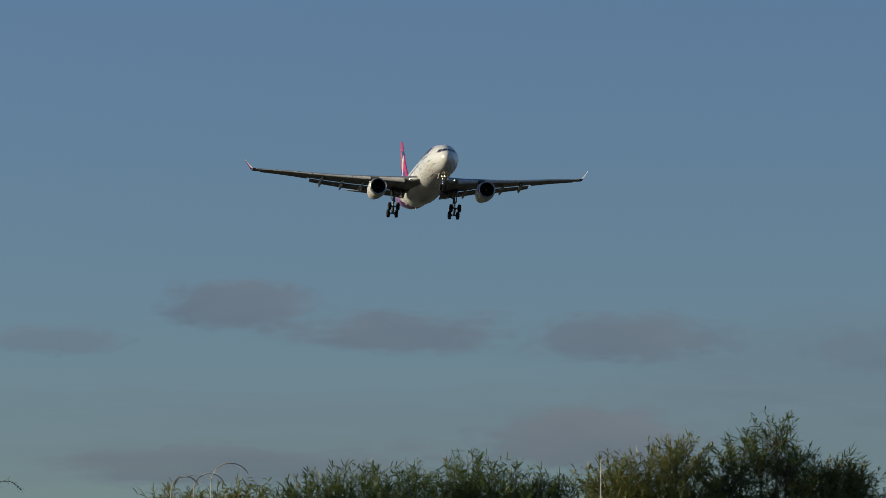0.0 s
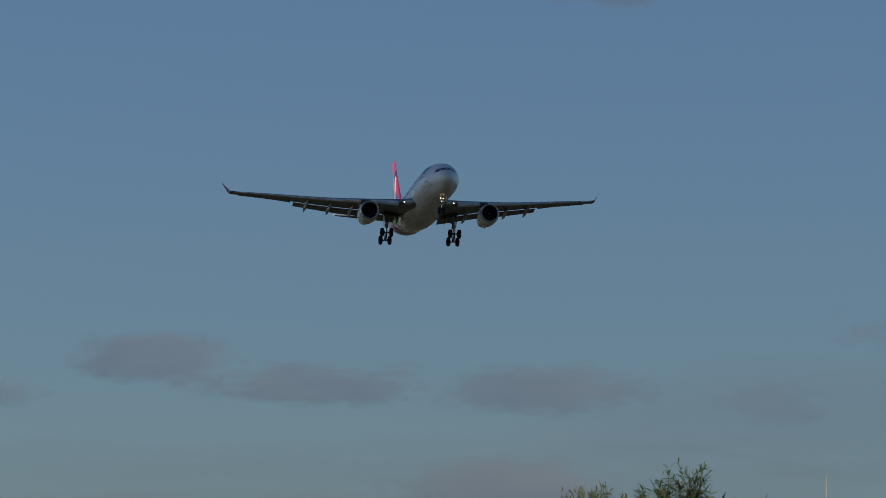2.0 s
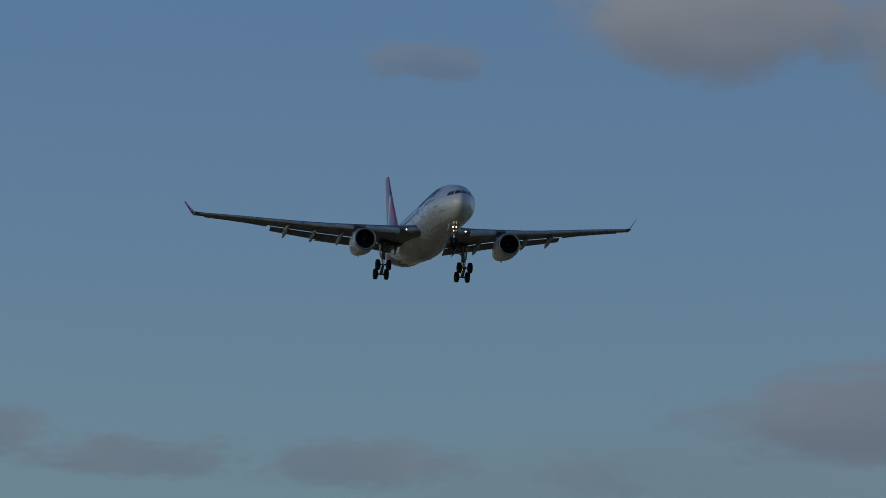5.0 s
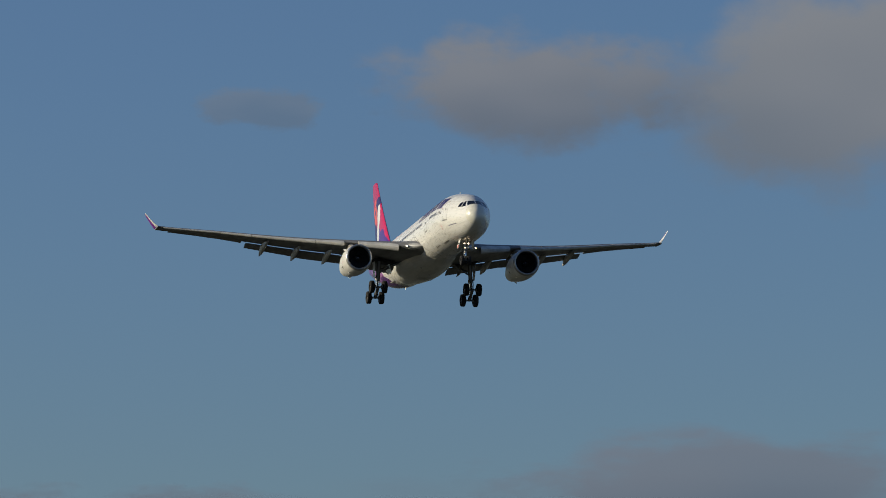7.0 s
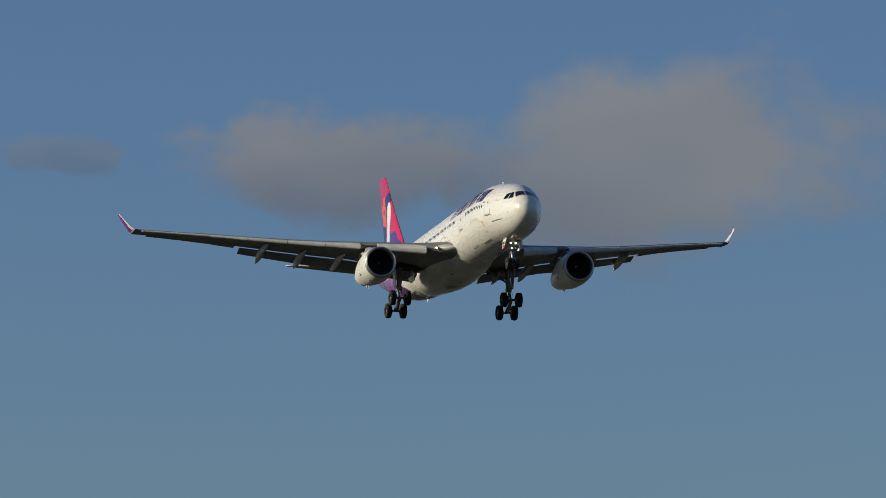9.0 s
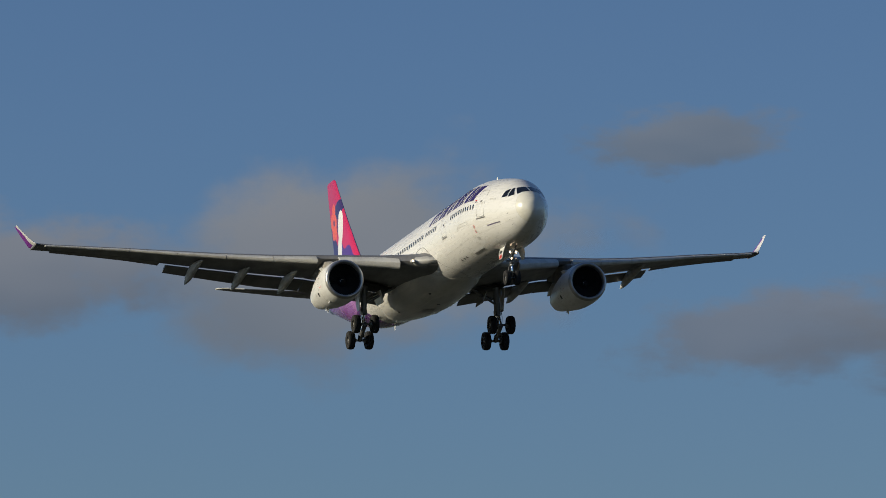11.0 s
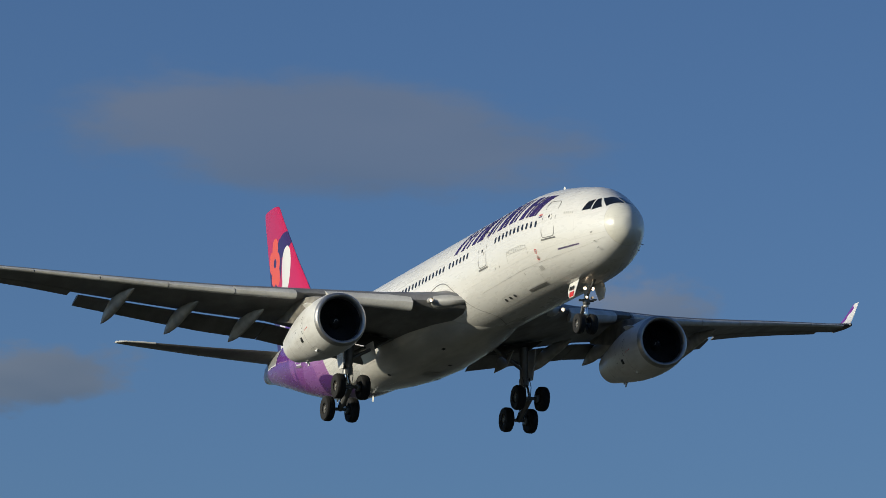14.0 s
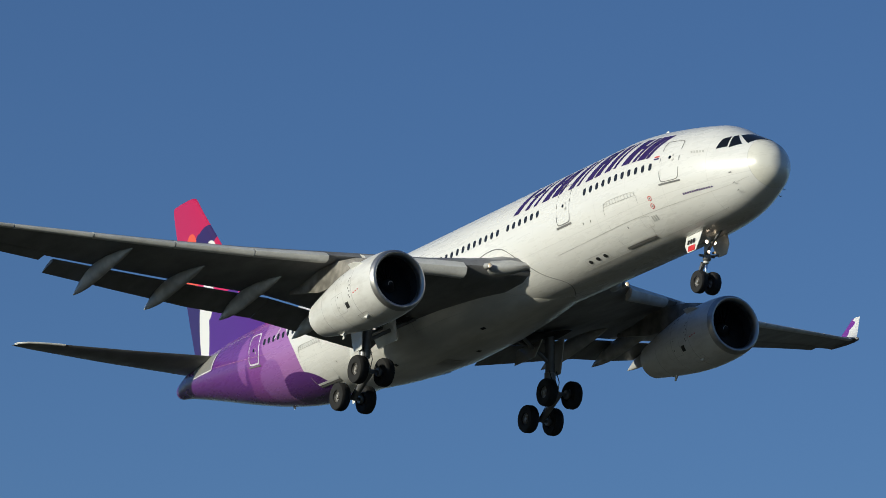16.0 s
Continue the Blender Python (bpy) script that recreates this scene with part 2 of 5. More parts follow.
def spin(profile, axis, centre, n=32, bm=None, cap=False):
    """A body of revolution: profile of (distance along axis, radius)."""
    axis = Vector(axis).normalized()
    side = axis.orthogonal().normalized()
    up = axis.cross(side)
    centre = Vector(centre)
    rings = [[centre + axis * d + (side * math.cos(2 * math.pi * i / n) + up * math.sin(2 * math.pi * i / n)) * r for i in range(n)] for d, r in profile]
    return loft(rings, cap, True, bm)


def rod(a, b, r, bm=None, n=10, r2=None):
    a, b = Vector(a), Vector(b)
    L = (b - a).length
    r2 = r if r2 is None else r2
    return spin([(0, r * 0.8), (0.02, r), (L - 0.02, r2), (L, r2 * 0.8)], b - a, a, n, bm, True)


def slab(corners, thick, normal, bm=None):
    """A plate of the given outline and thickness, with slightly rounded rim."""
    bm = bm or bmesh.new()
    nv = Vector(normal).normalized() * thick / 2
    c = sum((Vector(p) for p in corners), Vector()) / len(corners)
    inner = [c + (Vector(p) - c) * 0.985 for p in corners]
    rings = [[p - nv for p in inner], [Vector(p) - nv * 0.5 for p in corners], [Vector(p) + nv * 0.5 for p in corners], [p + nv for p in inner]]
    return loft(rings, True, True, bm)


def lerp_table(table, s):
    for a, b in zip(table, table[1:]):
        if s <= b[0]:
            k = (s - a[0]) / (b[0] - a[0])
            return [p + (q - p) * k for p, q in zip(a[1:], b[1:])]
    return list(table[-1][1:])


X0 = 27.0   # the aircraft's origin lies this far behind its nose tip

# station behind the nose: top, bottom, half width
HULL = [(-0.107, -0.829, -1.01, 0.02), (-0.026, -0.441, -1.31, 0.34), (0.146, -0.165, -1.548, 0.589), (0.449, 0.161, -1.784, 0.871), (0.904, 0.455, -2.015, 1.113), (1.511, 0.76, -2.235, 1.364), (2.118, 1.074, -2.429, 1.595), (2.826, 1.507, -2.596, 1.848), (3.534, 1.81, -2.696, 2.082), (4.444, 2.032, -2.761, 2.337), (5.455, 2.246, -2.802, 2.541), (6.77, 2.478, -2.826, 2.703), (8.185, 2.686, -2.833, 2.787), (10.0, 2.811, -2.822, 2.818), (37.5, 2.82, -2.82, 2.82), (40.0, 2.82, -2.72, 2.8), (42.5, 2.82, -2.42, 2.73), (45.0, 2.8, -1.93, 2.58), (47.5, 2.75, -1.33, 2.34), (50.0, 2.66, -0.65, 2.0), (52.5, 2.5, 0.05, 1.55), (55.0, 2.25, 0.72, 1.0), (56.2, 2.06, 1.02, 0.62), (57.0, 1.86, 1.16, 0.36), (57.2, 1.66, 1.38, 0.1)]


def hull_row(s):
    for i in range(len(HULL) - 1):
        if s <= HULL[i + 1][0]:
            break
    p = [HULL[max(i - 1, 0)], HULL[i], HULL[i + 1], HULL[min(i + 2, len(HULL) - 1)]]
    h = p[2][0] - p[1][0]
    k = (s - p[1][0]) / h
    out = []
    for j in (1, 2, 3):
        m1 = (p[2][j] - p[0][j]) / max(p[2][0] - p[0][0], 1e-6) * h
        m2 = (p[3][j] - p[1][j]) / max(p[3][0] - p[1][0], 1e-6) * h
        d = p[2][j] - p[1][j]
        if abs(d) < 1e-6:
            m1 = m2 = 0
        if i < 1:
            m1 = d * 1.6
        out.append((2 * k ** 3 - 3 * k ** 2 + 1) * p[1][j] + (k ** 3 - 2 * k ** 2 + k) * m1 + (-2 * k ** 3 + 3 * k ** 2) * p[2][j] + (k ** 3 - k ** 2) * m2)
    return out


def hull(s, th, lift=0.0):
    """A point of the fuselage skin; th in degrees from straight up, positive to port."""
    top, bot, w = hull_row(s)
    a = radians(th)
    zc, h = (top + bot) / 2, (top - bot) / 2
    p = Vector((X0 - s, w * math.sin(a), zc + h * math.cos(a)))
    if lift:
        p += Vector((0, math.sin(a) / max(w, 0.1), math.cos(a) / max(h, 0.1))).normalized() * lift
    return p


def skin_patch(pts, lift=0.012, n=6, bm=None):
    """A thin plate that lies on the skin inside four corners (station, angle), given in order."""
    bm = bm or bmesh.new()
    a, b, c, d = [Vector(p) for p in pts]
    grid = []
    for i in range(n + 1):
        u = i / n
        row = []
        for j in range(n + 1):
            v = j / n
            q = (a * (1 - u) + b * u) * (1 - v) + (d * (1 - u) + c * u) * v
            row.append(bm.verts.new(hull(q[0], q[1], lift)))
        grid.append(row)
    for i in range(n):
        for j in range(n):
            bm.faces.new((grid[i][j], grid[i + 1][j], grid[i + 1][j + 1], grid[i][j + 1]))
    return bm


def skin_ring(s0, s1, t0, t1, width=0.05, lift=0.010, corner=0.25, bm=None, lean=0.0, power=7.0):
    """A closed strip round a rounded rectangle on the skin; width in metres."""
    bm = bm or bmesh.new()
    sc, tc, hs, ht = (s0 + s1) / 2, (t0 + t1) / 2, abs(s1 - s0) / 2, abs(t1 - t0) / 2
    arc = math.pi * 2.82 / 180
    rows = [[], []]
    N = 40
    for i in range(N):
        a = 2 * math.pi * i / N
        c, s = math.cos(a), math.sin(a)
        e = 2 / power
        u, v = math.copysign(abs(c) ** e, c), math.copysign(abs(s) ** e, s)
        for k, dd in enumerate((0, width)):
            rows[k].append(bm.verts.new(hull(sc + u * (hs - dd) + lean * v, tc + v * (ht - dd / arc), lift)))
    for i in range(N):
        j = (i + 1) % N
        bm.faces.new((rows[0][i], rows[0][j], rows[1][j], rows[1][i]))
    return bm


def foil(y, xle, chord, z, thick, twist, n=9, droop=0.0):
    """A closed wing section ring at span y; x runs forward, twist lifts the leading edge."""
    up, lo = [], []
    for i in range(n + 1):
        c = 0.5 - 0.5 * math.cos(math.pi * i / n)
        t = thick / 0.2 * (0.2969 * math.sqrt(c) - 0.126 * c - 0.3516 * c * c + 0.2843 * c ** 3 - 0.1 * c ** 4)
        camber = 0.035 * (1 - (2 * c - 1) ** 2) * (1.0 if c < 0.5 else 0.9)
        up.append((c, camber + t))
        lo.append((c, camber - t * 0.9))
    pts = up[::-1] + lo[1:]
    out = []
    ct, st = math.cos(radians(twist)), math.sin(radians(twist))
    for c, h in pts:
        dx, dz = -c * chord, h * chord
        out.append(Vector((X0 + xle + dx * ct + dz * st * 0, y, z + dz + (-c * chord) * st)))
    return out


# ---- the airliner ----
plane = tagged(new("airliner"), "white twin-engined airliner with crimson tail and landing gear down in flight", "airliner")


def build_fuselage():
    extra = []
    for a, b in zip(HULL[:13], HULL[1:14]):
        extra += [a[0] + (b[0] - a[0]) * k for k in (0, 0.33, 0.66)]
    st = sorted(set(round(s, 4) for s in extra + [10.0 + i * 1.375 for i in range(21)] + [37.5 + i * 0.8 for i in range(25)] + [56.9, 57.2]))
    st = [s for s in st if s <= 57.2]
    rings = [[hull(s, 360 * i / 56) for i in range(56)] for s in st]
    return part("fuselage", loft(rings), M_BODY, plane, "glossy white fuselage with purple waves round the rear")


body = build_fuselage()


BELLY = [(15.8, 0.35, -2.80), (17.5, 1.1, -2.83), (19.5, 1.8, -2.90), (22.0, 2.4, -3.05), (25.0, 2.82, -3.26), (29.0, 2.98, -3.40),
         (32.0, 2.85, -3.30), (34.5, 2.4, -3.12), (36.5, 1.5, -2.93), (37.8, 0.4, -2.80)]


def belly_point(s, deg, lift=0.0):
    w, bot = lerp_table(BELLY, s)
    zc = -1.35 - 0.9 * (1 - w / 3.0)
    c, sn = math.cos(radians(deg)), math.sin(radians(deg))
    e = 0.94
    w, low = w + lift, abs(bot - zc) + lift
    return Vector((X0 - s, w * math.copysign(abs(sn) ** e, sn), zc + (low if c < 0 else 0.9 * w / 3.2) * math.copysign(abs(c) ** e, c)))


def build_belly():
    rings = [[belly_point(row[0], 360 * i / 28) for i in range(28)] for row in BELLY]
    return part("belly_fairing", loft(rings), M_WHITE_BELLY, plane, "grubby white wing-box fairing under the belly")


def belly_strip(s0, s1, d0, d1, n=10, lift=0.012):
    bm = bmesh.new()
    g = [[bm.verts.new(belly_point(s0 + (s1 - s0) * i / n, d0 + (d1 - d0) * j / n, lift)) for j in range(n + 1)] for i in range(n + 1)]
    for i in range(n):
        for j in range(n):
            bm.faces.new((g[i][j], g[i + 1][j], g[i + 1][j + 1], g[i][j + 1]))
    return bm


def build_belly_seams(fairing):
    """Joints, vents and small hatches of the wing-box fairing."""
    for d in (118, 165, 195, 242):
        part("fairing_seam", belly_strip(18.5, 36.0, d - 0.2, d + 0.2, 24), M_FAINT, fairing)
    for s in (22.6, 27.6, 33.0):
        part("fairing_seam", belly_strip(s, s + 0.022, 100, 260, 28), M_FAINT, fairing)
    for s, l, d, w in ((23.4, 0.35, 205, 4), (24.1, 0.5, 140, 2.5), (26.2, 0.3, 175, 4), (31.2, 0.3, 210, 4)):
        part("fairing_vent", belly_strip(s, s + l, d, d + w, 4, 0.016), M_BLACK, fairing)
    for s, l, d, w in ((28.2, 1.2, 172, 16), (31.0, 0.8, 145, 10)):
        part("fairing_hatch", belly_strip(s, s + l, d, d + w, 6, 0.020), M_FAIRING, fairing, "grey hatch in the fairing")


M_WHITE_BELLY = plain("belly_white", (0.68, 0.66, 0.61), 0.22, scale=0.8, vary=0.12, fine=5.0, stretch=(0.3, 1, 1))
build_belly_seams(build_belly())

# windows, port and starboard, share one mesh
WIN = [6.50 + 0.533 * i for i in range(11)] + [15.95 + 0.533 * i for i in range(6)] + [19.55 + 0.533 * i for i in range(18)] + [30.6 + 0.533 * i for i in range(24)]


def build_windows():
    bm = bmesh.new()
    rings = []
    for k, h in ((1.0, 0.0), (0.94, 0.012), (0.0, 0.014)):
        ring = []
        for i in range(14):
            a = 2 * math.pi * i / 14
            c, s = math.cos(a), math.sin(a)
            ring.append((0.125 * k * math.copysign(abs(c) ** 0.75, c), 0.18 * k * math.copysign(abs(s) ** 0.75, s), h))
        rings.append(ring)
    loft(rings[:2], False, True, bm)
    bm.faces.new([v for v in bm.verts][14:])
    first = part("cabin_window", bm, M_WINDOW, body, smooth=False)
    made = False
    for side in (-1, 1):
        for s in WIN:
            th = side * math.degrees(math.acos(0.55 / 2.82))
            p, n = hull(s, th), Vector((0, math.sin(radians(th)), math.cos(radians(th))))
            zax, xax = n, Vector((1, 0, 0))
            m = Matrix.Translation(p) @ Matrix((xax, zax.cross(xax), zax)).transposed().to_4x4()
            ob = first if not made else new("cabin_window", first.data)
            made = True
            ob.parent = body
            ob.matrix_basis = m


build_windows()


def build_cockpit():
    for side in (-1, 1):
        for quad in COCKPIT:
            part("cockpit_window", skin_patch([(s, -side * t) for s, t in quad], 0.012, 6), M_GLASS, body, "dark glossy cockpit pane")


COCKPIT = [
    [(2.64, 65), (2.54, 46.5), (2.26, 35), (2.12, 57.5)],
    [(2.02, 59), (2.19, 33), (2.07, 27), (1.47, 47)],
    [(1.97, 25), (1.76, 2.0), (0.72, 2.6), (1.20, 43)],
]
build_cockpit()


def build_doors():
    """Outlines, sills and portholes of the cabin doors; cargo doors below on starboard."""
    for side in (-1, 1):
        for s0, s1, lab, a0, a1 in ((4.6, 5.85, M_LINE, 50, 98), (13.1, 14.25, M_LINE, 61, 101), (29.2, 30.0, M_LINE, 63, 103), (43.45, 44.7, M_PALEFRAME, 63, 103)):
            wide = 0.035 if lab is M_LINE else 0.09
            ring = part("door", skin_ring(s0, s1, side * a0, side * a1, wide), lab, body, "cabin door outlined on the skin")
            part("door_sill", skin_patch([(s0 - 0.06, side * (a1 + 0.8)), (s1 + 0.06, side * (a1 + 0.8)), (s1 + 0.06, side * (a1 + 2.6)), (s0 - 0.06, side * (a1 + 2.6))], 0.02, 3), M_LINE, ring)
            bm = bmesh.new()
            m = (s0 + s1) / 2
            spin([(-0.01, 0.085), (0.02, 0.08), (0.022, 0.0001)], hull(m, side * (a0 + 22), 1) - hull(m, side * (a0 + 22)), hull(m, side * (a0 + 22)), 12, bm)
            part("door_porthole", bm, M_GLASS, ring)
            for ds, dt in ((-0.22, 19), (-0.30, 24), (-0.24, 25)):
                part("door_handle_mark", skin_patch([(m + ds, side * (a0 + dt)), (m + ds + 0.07, side * (a0 + dt)), (m + ds + 0.05, side * (a0 + dt + 2.4)), (m + ds - 0.02, side * (a0 + dt + 2.4))], 0.010, 2), M_FAINT, ring)
    for s0, s1 in ((7.65, 10.35), (36.9, 39.2)):
        ring = part("cargo_door", skin_ring(s0, s1, -98, -147, 0.022), M_FAINT, body, "starboard cargo door outlined on the skin")
        for i in range(11):
            s = s0 + 0.12 + i * (s1 - s0 - 0.24) / 10
            part("hinge_fairing", skin_patch([(s, -98.5), (s + 0.03, -98.5), (s + 0.03, -102.5), (s, -102.5)], 0.014, 2), M_FAINT, ring)
        part("hinge_line", skin_patch([(s0, -102.4), (s1, -102.4), (s1, -102.9), (s0, -102.9)], 0.012, 4), M_FAINT, ring)
        part("door_sill", skin_patch([(s0 + 0.2, -147.5), (s1 - 0.1, -147.5), (s1 - 0.1, -150), (s0 + 0.2, -150)], 0.022, 4), M_LINE, ring)
        part("sill_strip", skin_patch([(s0 + 0.2, -144), (s1 - 0.1, -144), (s1 - 0.1, -146.8), (s0 + 0.2, -146.8)], 0.03, 4), M_WHITE, ring)
    for side in (-1, 1):
        for s0, s1, t0, t1, w in ((42.0, 49.2, 94, 90, 0.9), (43.8, 50.2, 52, 40, 1.1)):
            part("pale_stripe", skin_patch([(s0, side * t0), (s1, side * t1), (s1, side * (t1 + w)), (s0, side * (t0 + w * 0.4))], 0.011, 12), M_PINKLINE, body)
    # pale swoosh lines on the purple tail
    for s0, s1, t0, t1 in ((40.4, 41.6, -52, -80), (41.2, 42.4, -30, -55)):
        part("pale_stripe", skin_patch([(s0, t0), (s0 + 0.14, t0), (s1 + 0.12, t1), (s1, t1)], 0.012, 8), M_PALEFRAME, body)


build_doors()


def build_markings():
    # the title, drawn as plain slanted violet strokes
    def stroke(s, wide, t0, t1, lean, side):
        part("title_stroke", skin_patch([(s, side * t0), (s - wide, side * t0), (s - wide - lean, side * t1), (s - lean, side * t1)], 0.011, 8), M_TITLE, body)
    S = [(18.85, .42), (17.75, .30), (16.95, .22), (16.15, .50), (15.25, .45), (14.6, .20), (13.75, .42), (12.95, .20), (12.15, .52), (11.35, .40), (10.45, .40), (9.7, .20), (8.95, .52), (8.05, .22), (7.65, .50), (6.95, .20)]
    for side in (-1, 1):
        for s, w in S:
            stroke((s - 18.85) * 0.955 + 18.35, w * 1.2, 68, 38, 1.0, side)
        for s, w in ((17.5, .9), (15.7, .8), (11.8, .8), (8.7, .8)):
            part("title_stroke", skin_patch([(s - .4, side * 53), (s - .4 - w, side * 53), (s - .55 - w, side * 49), (s - .55, side * 49)], 0.0112, 4), M_TITLE, body)
        # small maker's line and name line as bars
        for i in range(13):
            a = 2.9 + i * 0.135
            part("marking_bar", skin_patch([(a, side * 114.2), (a + 0.095, side * 114.2), (a + 0.095, side * 116.4), (a, side * 116.4)], 0.011, 2), M_TITLE, body)
        for i in range(5):
            a = 3.25 + i * 0.16
            part("marking_bar", skin_patch([(a, side * 68), (a + 0.1, side * 68), (a + 0.06, side * 71), (a - 0.04, side * 71)], 0.011, 2), M_FAINT, body)
        part("flag_mark", skin_patch([(5.95, side * 68), (6.3, side * 68), (6.3, side * 69.5), (5.95, side * 69.5)], 0.011, 2), M_RED, body)
        part("flag_mark", skin_patch([(5.95, side * 70.5), (6.3, side * 70.5), (6.3, side * 72), (5.95, side * 72)], 0.011, 2), M_TITLE, body)
        for t in (110, 118):
            part("red_roundel", skin_ring(6.62, 6.88, side * (t - 2.8), side * (t + 2.8), 0.035, 0.010, 0.13, power=2.0), M_RED, body)
            part("roundel_centre", skin_patch([(6.72, side * (t - .8)), (6.78, side * (t - .8)), (6.78, side * (t + .8)), (6.72, side * (t + .8))], 0.011, 2), M_LINE, body)
        vent = part("vent_panel", skin_ring(11.7, 13.55, side * 141, side * 150, 0.015), M_FAINT, body)
        for s in (12.0, 12.62, 13.25):
            part("vent_hole", skin_ring(s - .14, s + .14, side * 143.2, side * 147.8, 0.13, 0.014, power=2.0), M_BLACK, vent)
        part("static_port_plate", skin_patch([(1.75, side * 100), (1.9, side * 100), (1.9, side * 102), (1.75, side * 102)], 0.012, 2), M_LINE, body)
        part("service_panel", skin_ring(7.35, 8.0, side * 125, side * 137, 0.012), M_FAINT, body)
        for i in range(3):
            part("marking_bar", skin_patch([(6.8 + .16 * i, side * 127), (6.9 + .16 * i, side * 127), (6.9 + .16 * i, side * 133), (6.8 + .16 * i, side * 133)], 0.011, 2), M_FAINT, body)
    # aerials along the keel and crown
    for s, th, h in ((8.85, 0, 0.26), (20.0, 0, 0.4), (38.4, 180, 0.45), (44.5, 180, 0.14)):
        p = hull(s, th)
        up = 1 if th == 0 else -1
        bm = loft([[p + Vector((dx * k, dy * k, up * z)) for dx, dy in ((0.22, 0), (0, 0.03), (-0.22, 0), (0, -0.03))] for k, z in ((1, -0.05), (0.55, h * 0.8), (0.4, h))])
        part("aerial", bm, M_WHITE, body, "small blade aerial")
    for th in (-118, 118, -132, 132):
        p = hull(1.75, th)
        q = hull(1.75, th, 0.09)
        bm = rod(p, q, 0.014)
        rod(q, q + Vector((0.12, 0, 0)), 0.014, bm)
        part("pitot_probe", bm, M_STRUT, body)


build_markings()


def seam(points, wide, lift=0.009, mat=None):
    """A thin joint drawn on the skin along a chain of (station, angle)."""
    bm = bmesh.new()
    row = []
    for i, (s, t) in enumerate(points):
        a, c = points[max(i - 1, 0)], points[min(i + 1, len(points) - 1)]
        ds, dt = c[0] - a[0], (c[1] - a[1]) * 0.0492
        n = math.hypot(ds, dt)
        row.append([bm.verts.new(hull(s - k * dt / n * wide, t + k * ds / n * wide / 0.0492, lift)) for k in (-0.5, 0.5)])
    for p, q in zip(row, row[1:]):
        bm.faces.new((p[0], p[1], q[1], q[0]))
    part("skin_seam", bm, mat or M_LINE, body)


def chain(pts, n=8):
    out = []
    for i in range(len(pts) - 1):
        p = [pts[max(i - 1, 0)], pts[i], pts[i + 1], pts[min(i + 2, len(pts) - 1)]]
        for k in range(n):
            u = k / n
            out.append(tuple(0.5 * (2 * p[1][j] + (p[2][j] - p[0][j]) * u + (2 * p[0][j] - 5 * p[1][j] + 4 * p[2][j] - p[3][j]) * u * u + (3 * p[1][j] - p[0][j] - 3 * p[2][j] + p[3][j]) * u ** 3) for j in (0, 1)))
    return out + [pts[-1]]


for side in (-1, 1):
    seam(chain([(21.5, side * 97), (20.3, side * 94), (19.1, side * 98), (17.9, side * 116), (16.9, side * 137), (16.1, side * 153), (16.2, side * 165), (17.0, side * 178)]), 0.045)
    seam(chain([(1.0, side * 118), (4.0, side * 122), (9.0, side * 124), (15.0, side * 126)]), 0.018, 0.006, M_FAINT)
    seam(chain([(2.8, side * 150), (5.0, side * 152), (9.0, side * 153), (14.5, side * 154)]), 0.02, 0.006, M_FAINT)
    for s, t in ((11.5, 108), (12.1, 107.5), (9.1, 128), (18.2, 112), (24.0, 100), (35.0, 112), (36.2, 128), (33.0, 96)):
        part("service_mark", skin_patch([(s, side * t), (s + 0.07, side * t), (s + 0.07, side * (t + 2.2)), (s, side * (t + 2.2))], 0.008, 2), M_LINE, body)
    dark = part("ram_air_scoop", skin_patch([(17.55, side * 128), (18.05, side * 123.5), (18.15, side * 126), (17.75, side * 128.8)], 0.012, 3), M_BLACK, body)

# ---- wings ----
LE = [(1.6, -17.2, -1.60), (2.6, -17.9, -1.50), (3.2, -18.6, -1.46), (3.9, -19.2, -1.38), (9.4, -23.05, -0.52), (12.84, -25.45, -0.04), (16.0, -27.5, 0.46), (19.3, -29.55, 1.02), (22.5, -31.6, 1.60), (26.0, -33.5, 2.12), (29.0, -35.0, 2.52)]
TE = [(1.6, -29.9, 0), (9.4, -30.65, 0), (29.0, -37.4, 0)]
THICK = [(1.6, 0.135), (9.4, 0.112), (19, 0.105), (29.0, 0.10)]
TWIST = [(1.6, 2.2), (9.4, 1.2), (19.0, 1.0), (29.0, 0.3)]


def wing_at(y):
    x, z = lerp_table(LE, y)
    return x, x - lerp_table(TE, y)[0], z, lerp_table(THICK, y)[0], lerp_table(TWIST, y)[0]


def te_z(y):
    x, c, z, t, tw = wing_at(y)
    return z - c * math.sin(radians(tw))


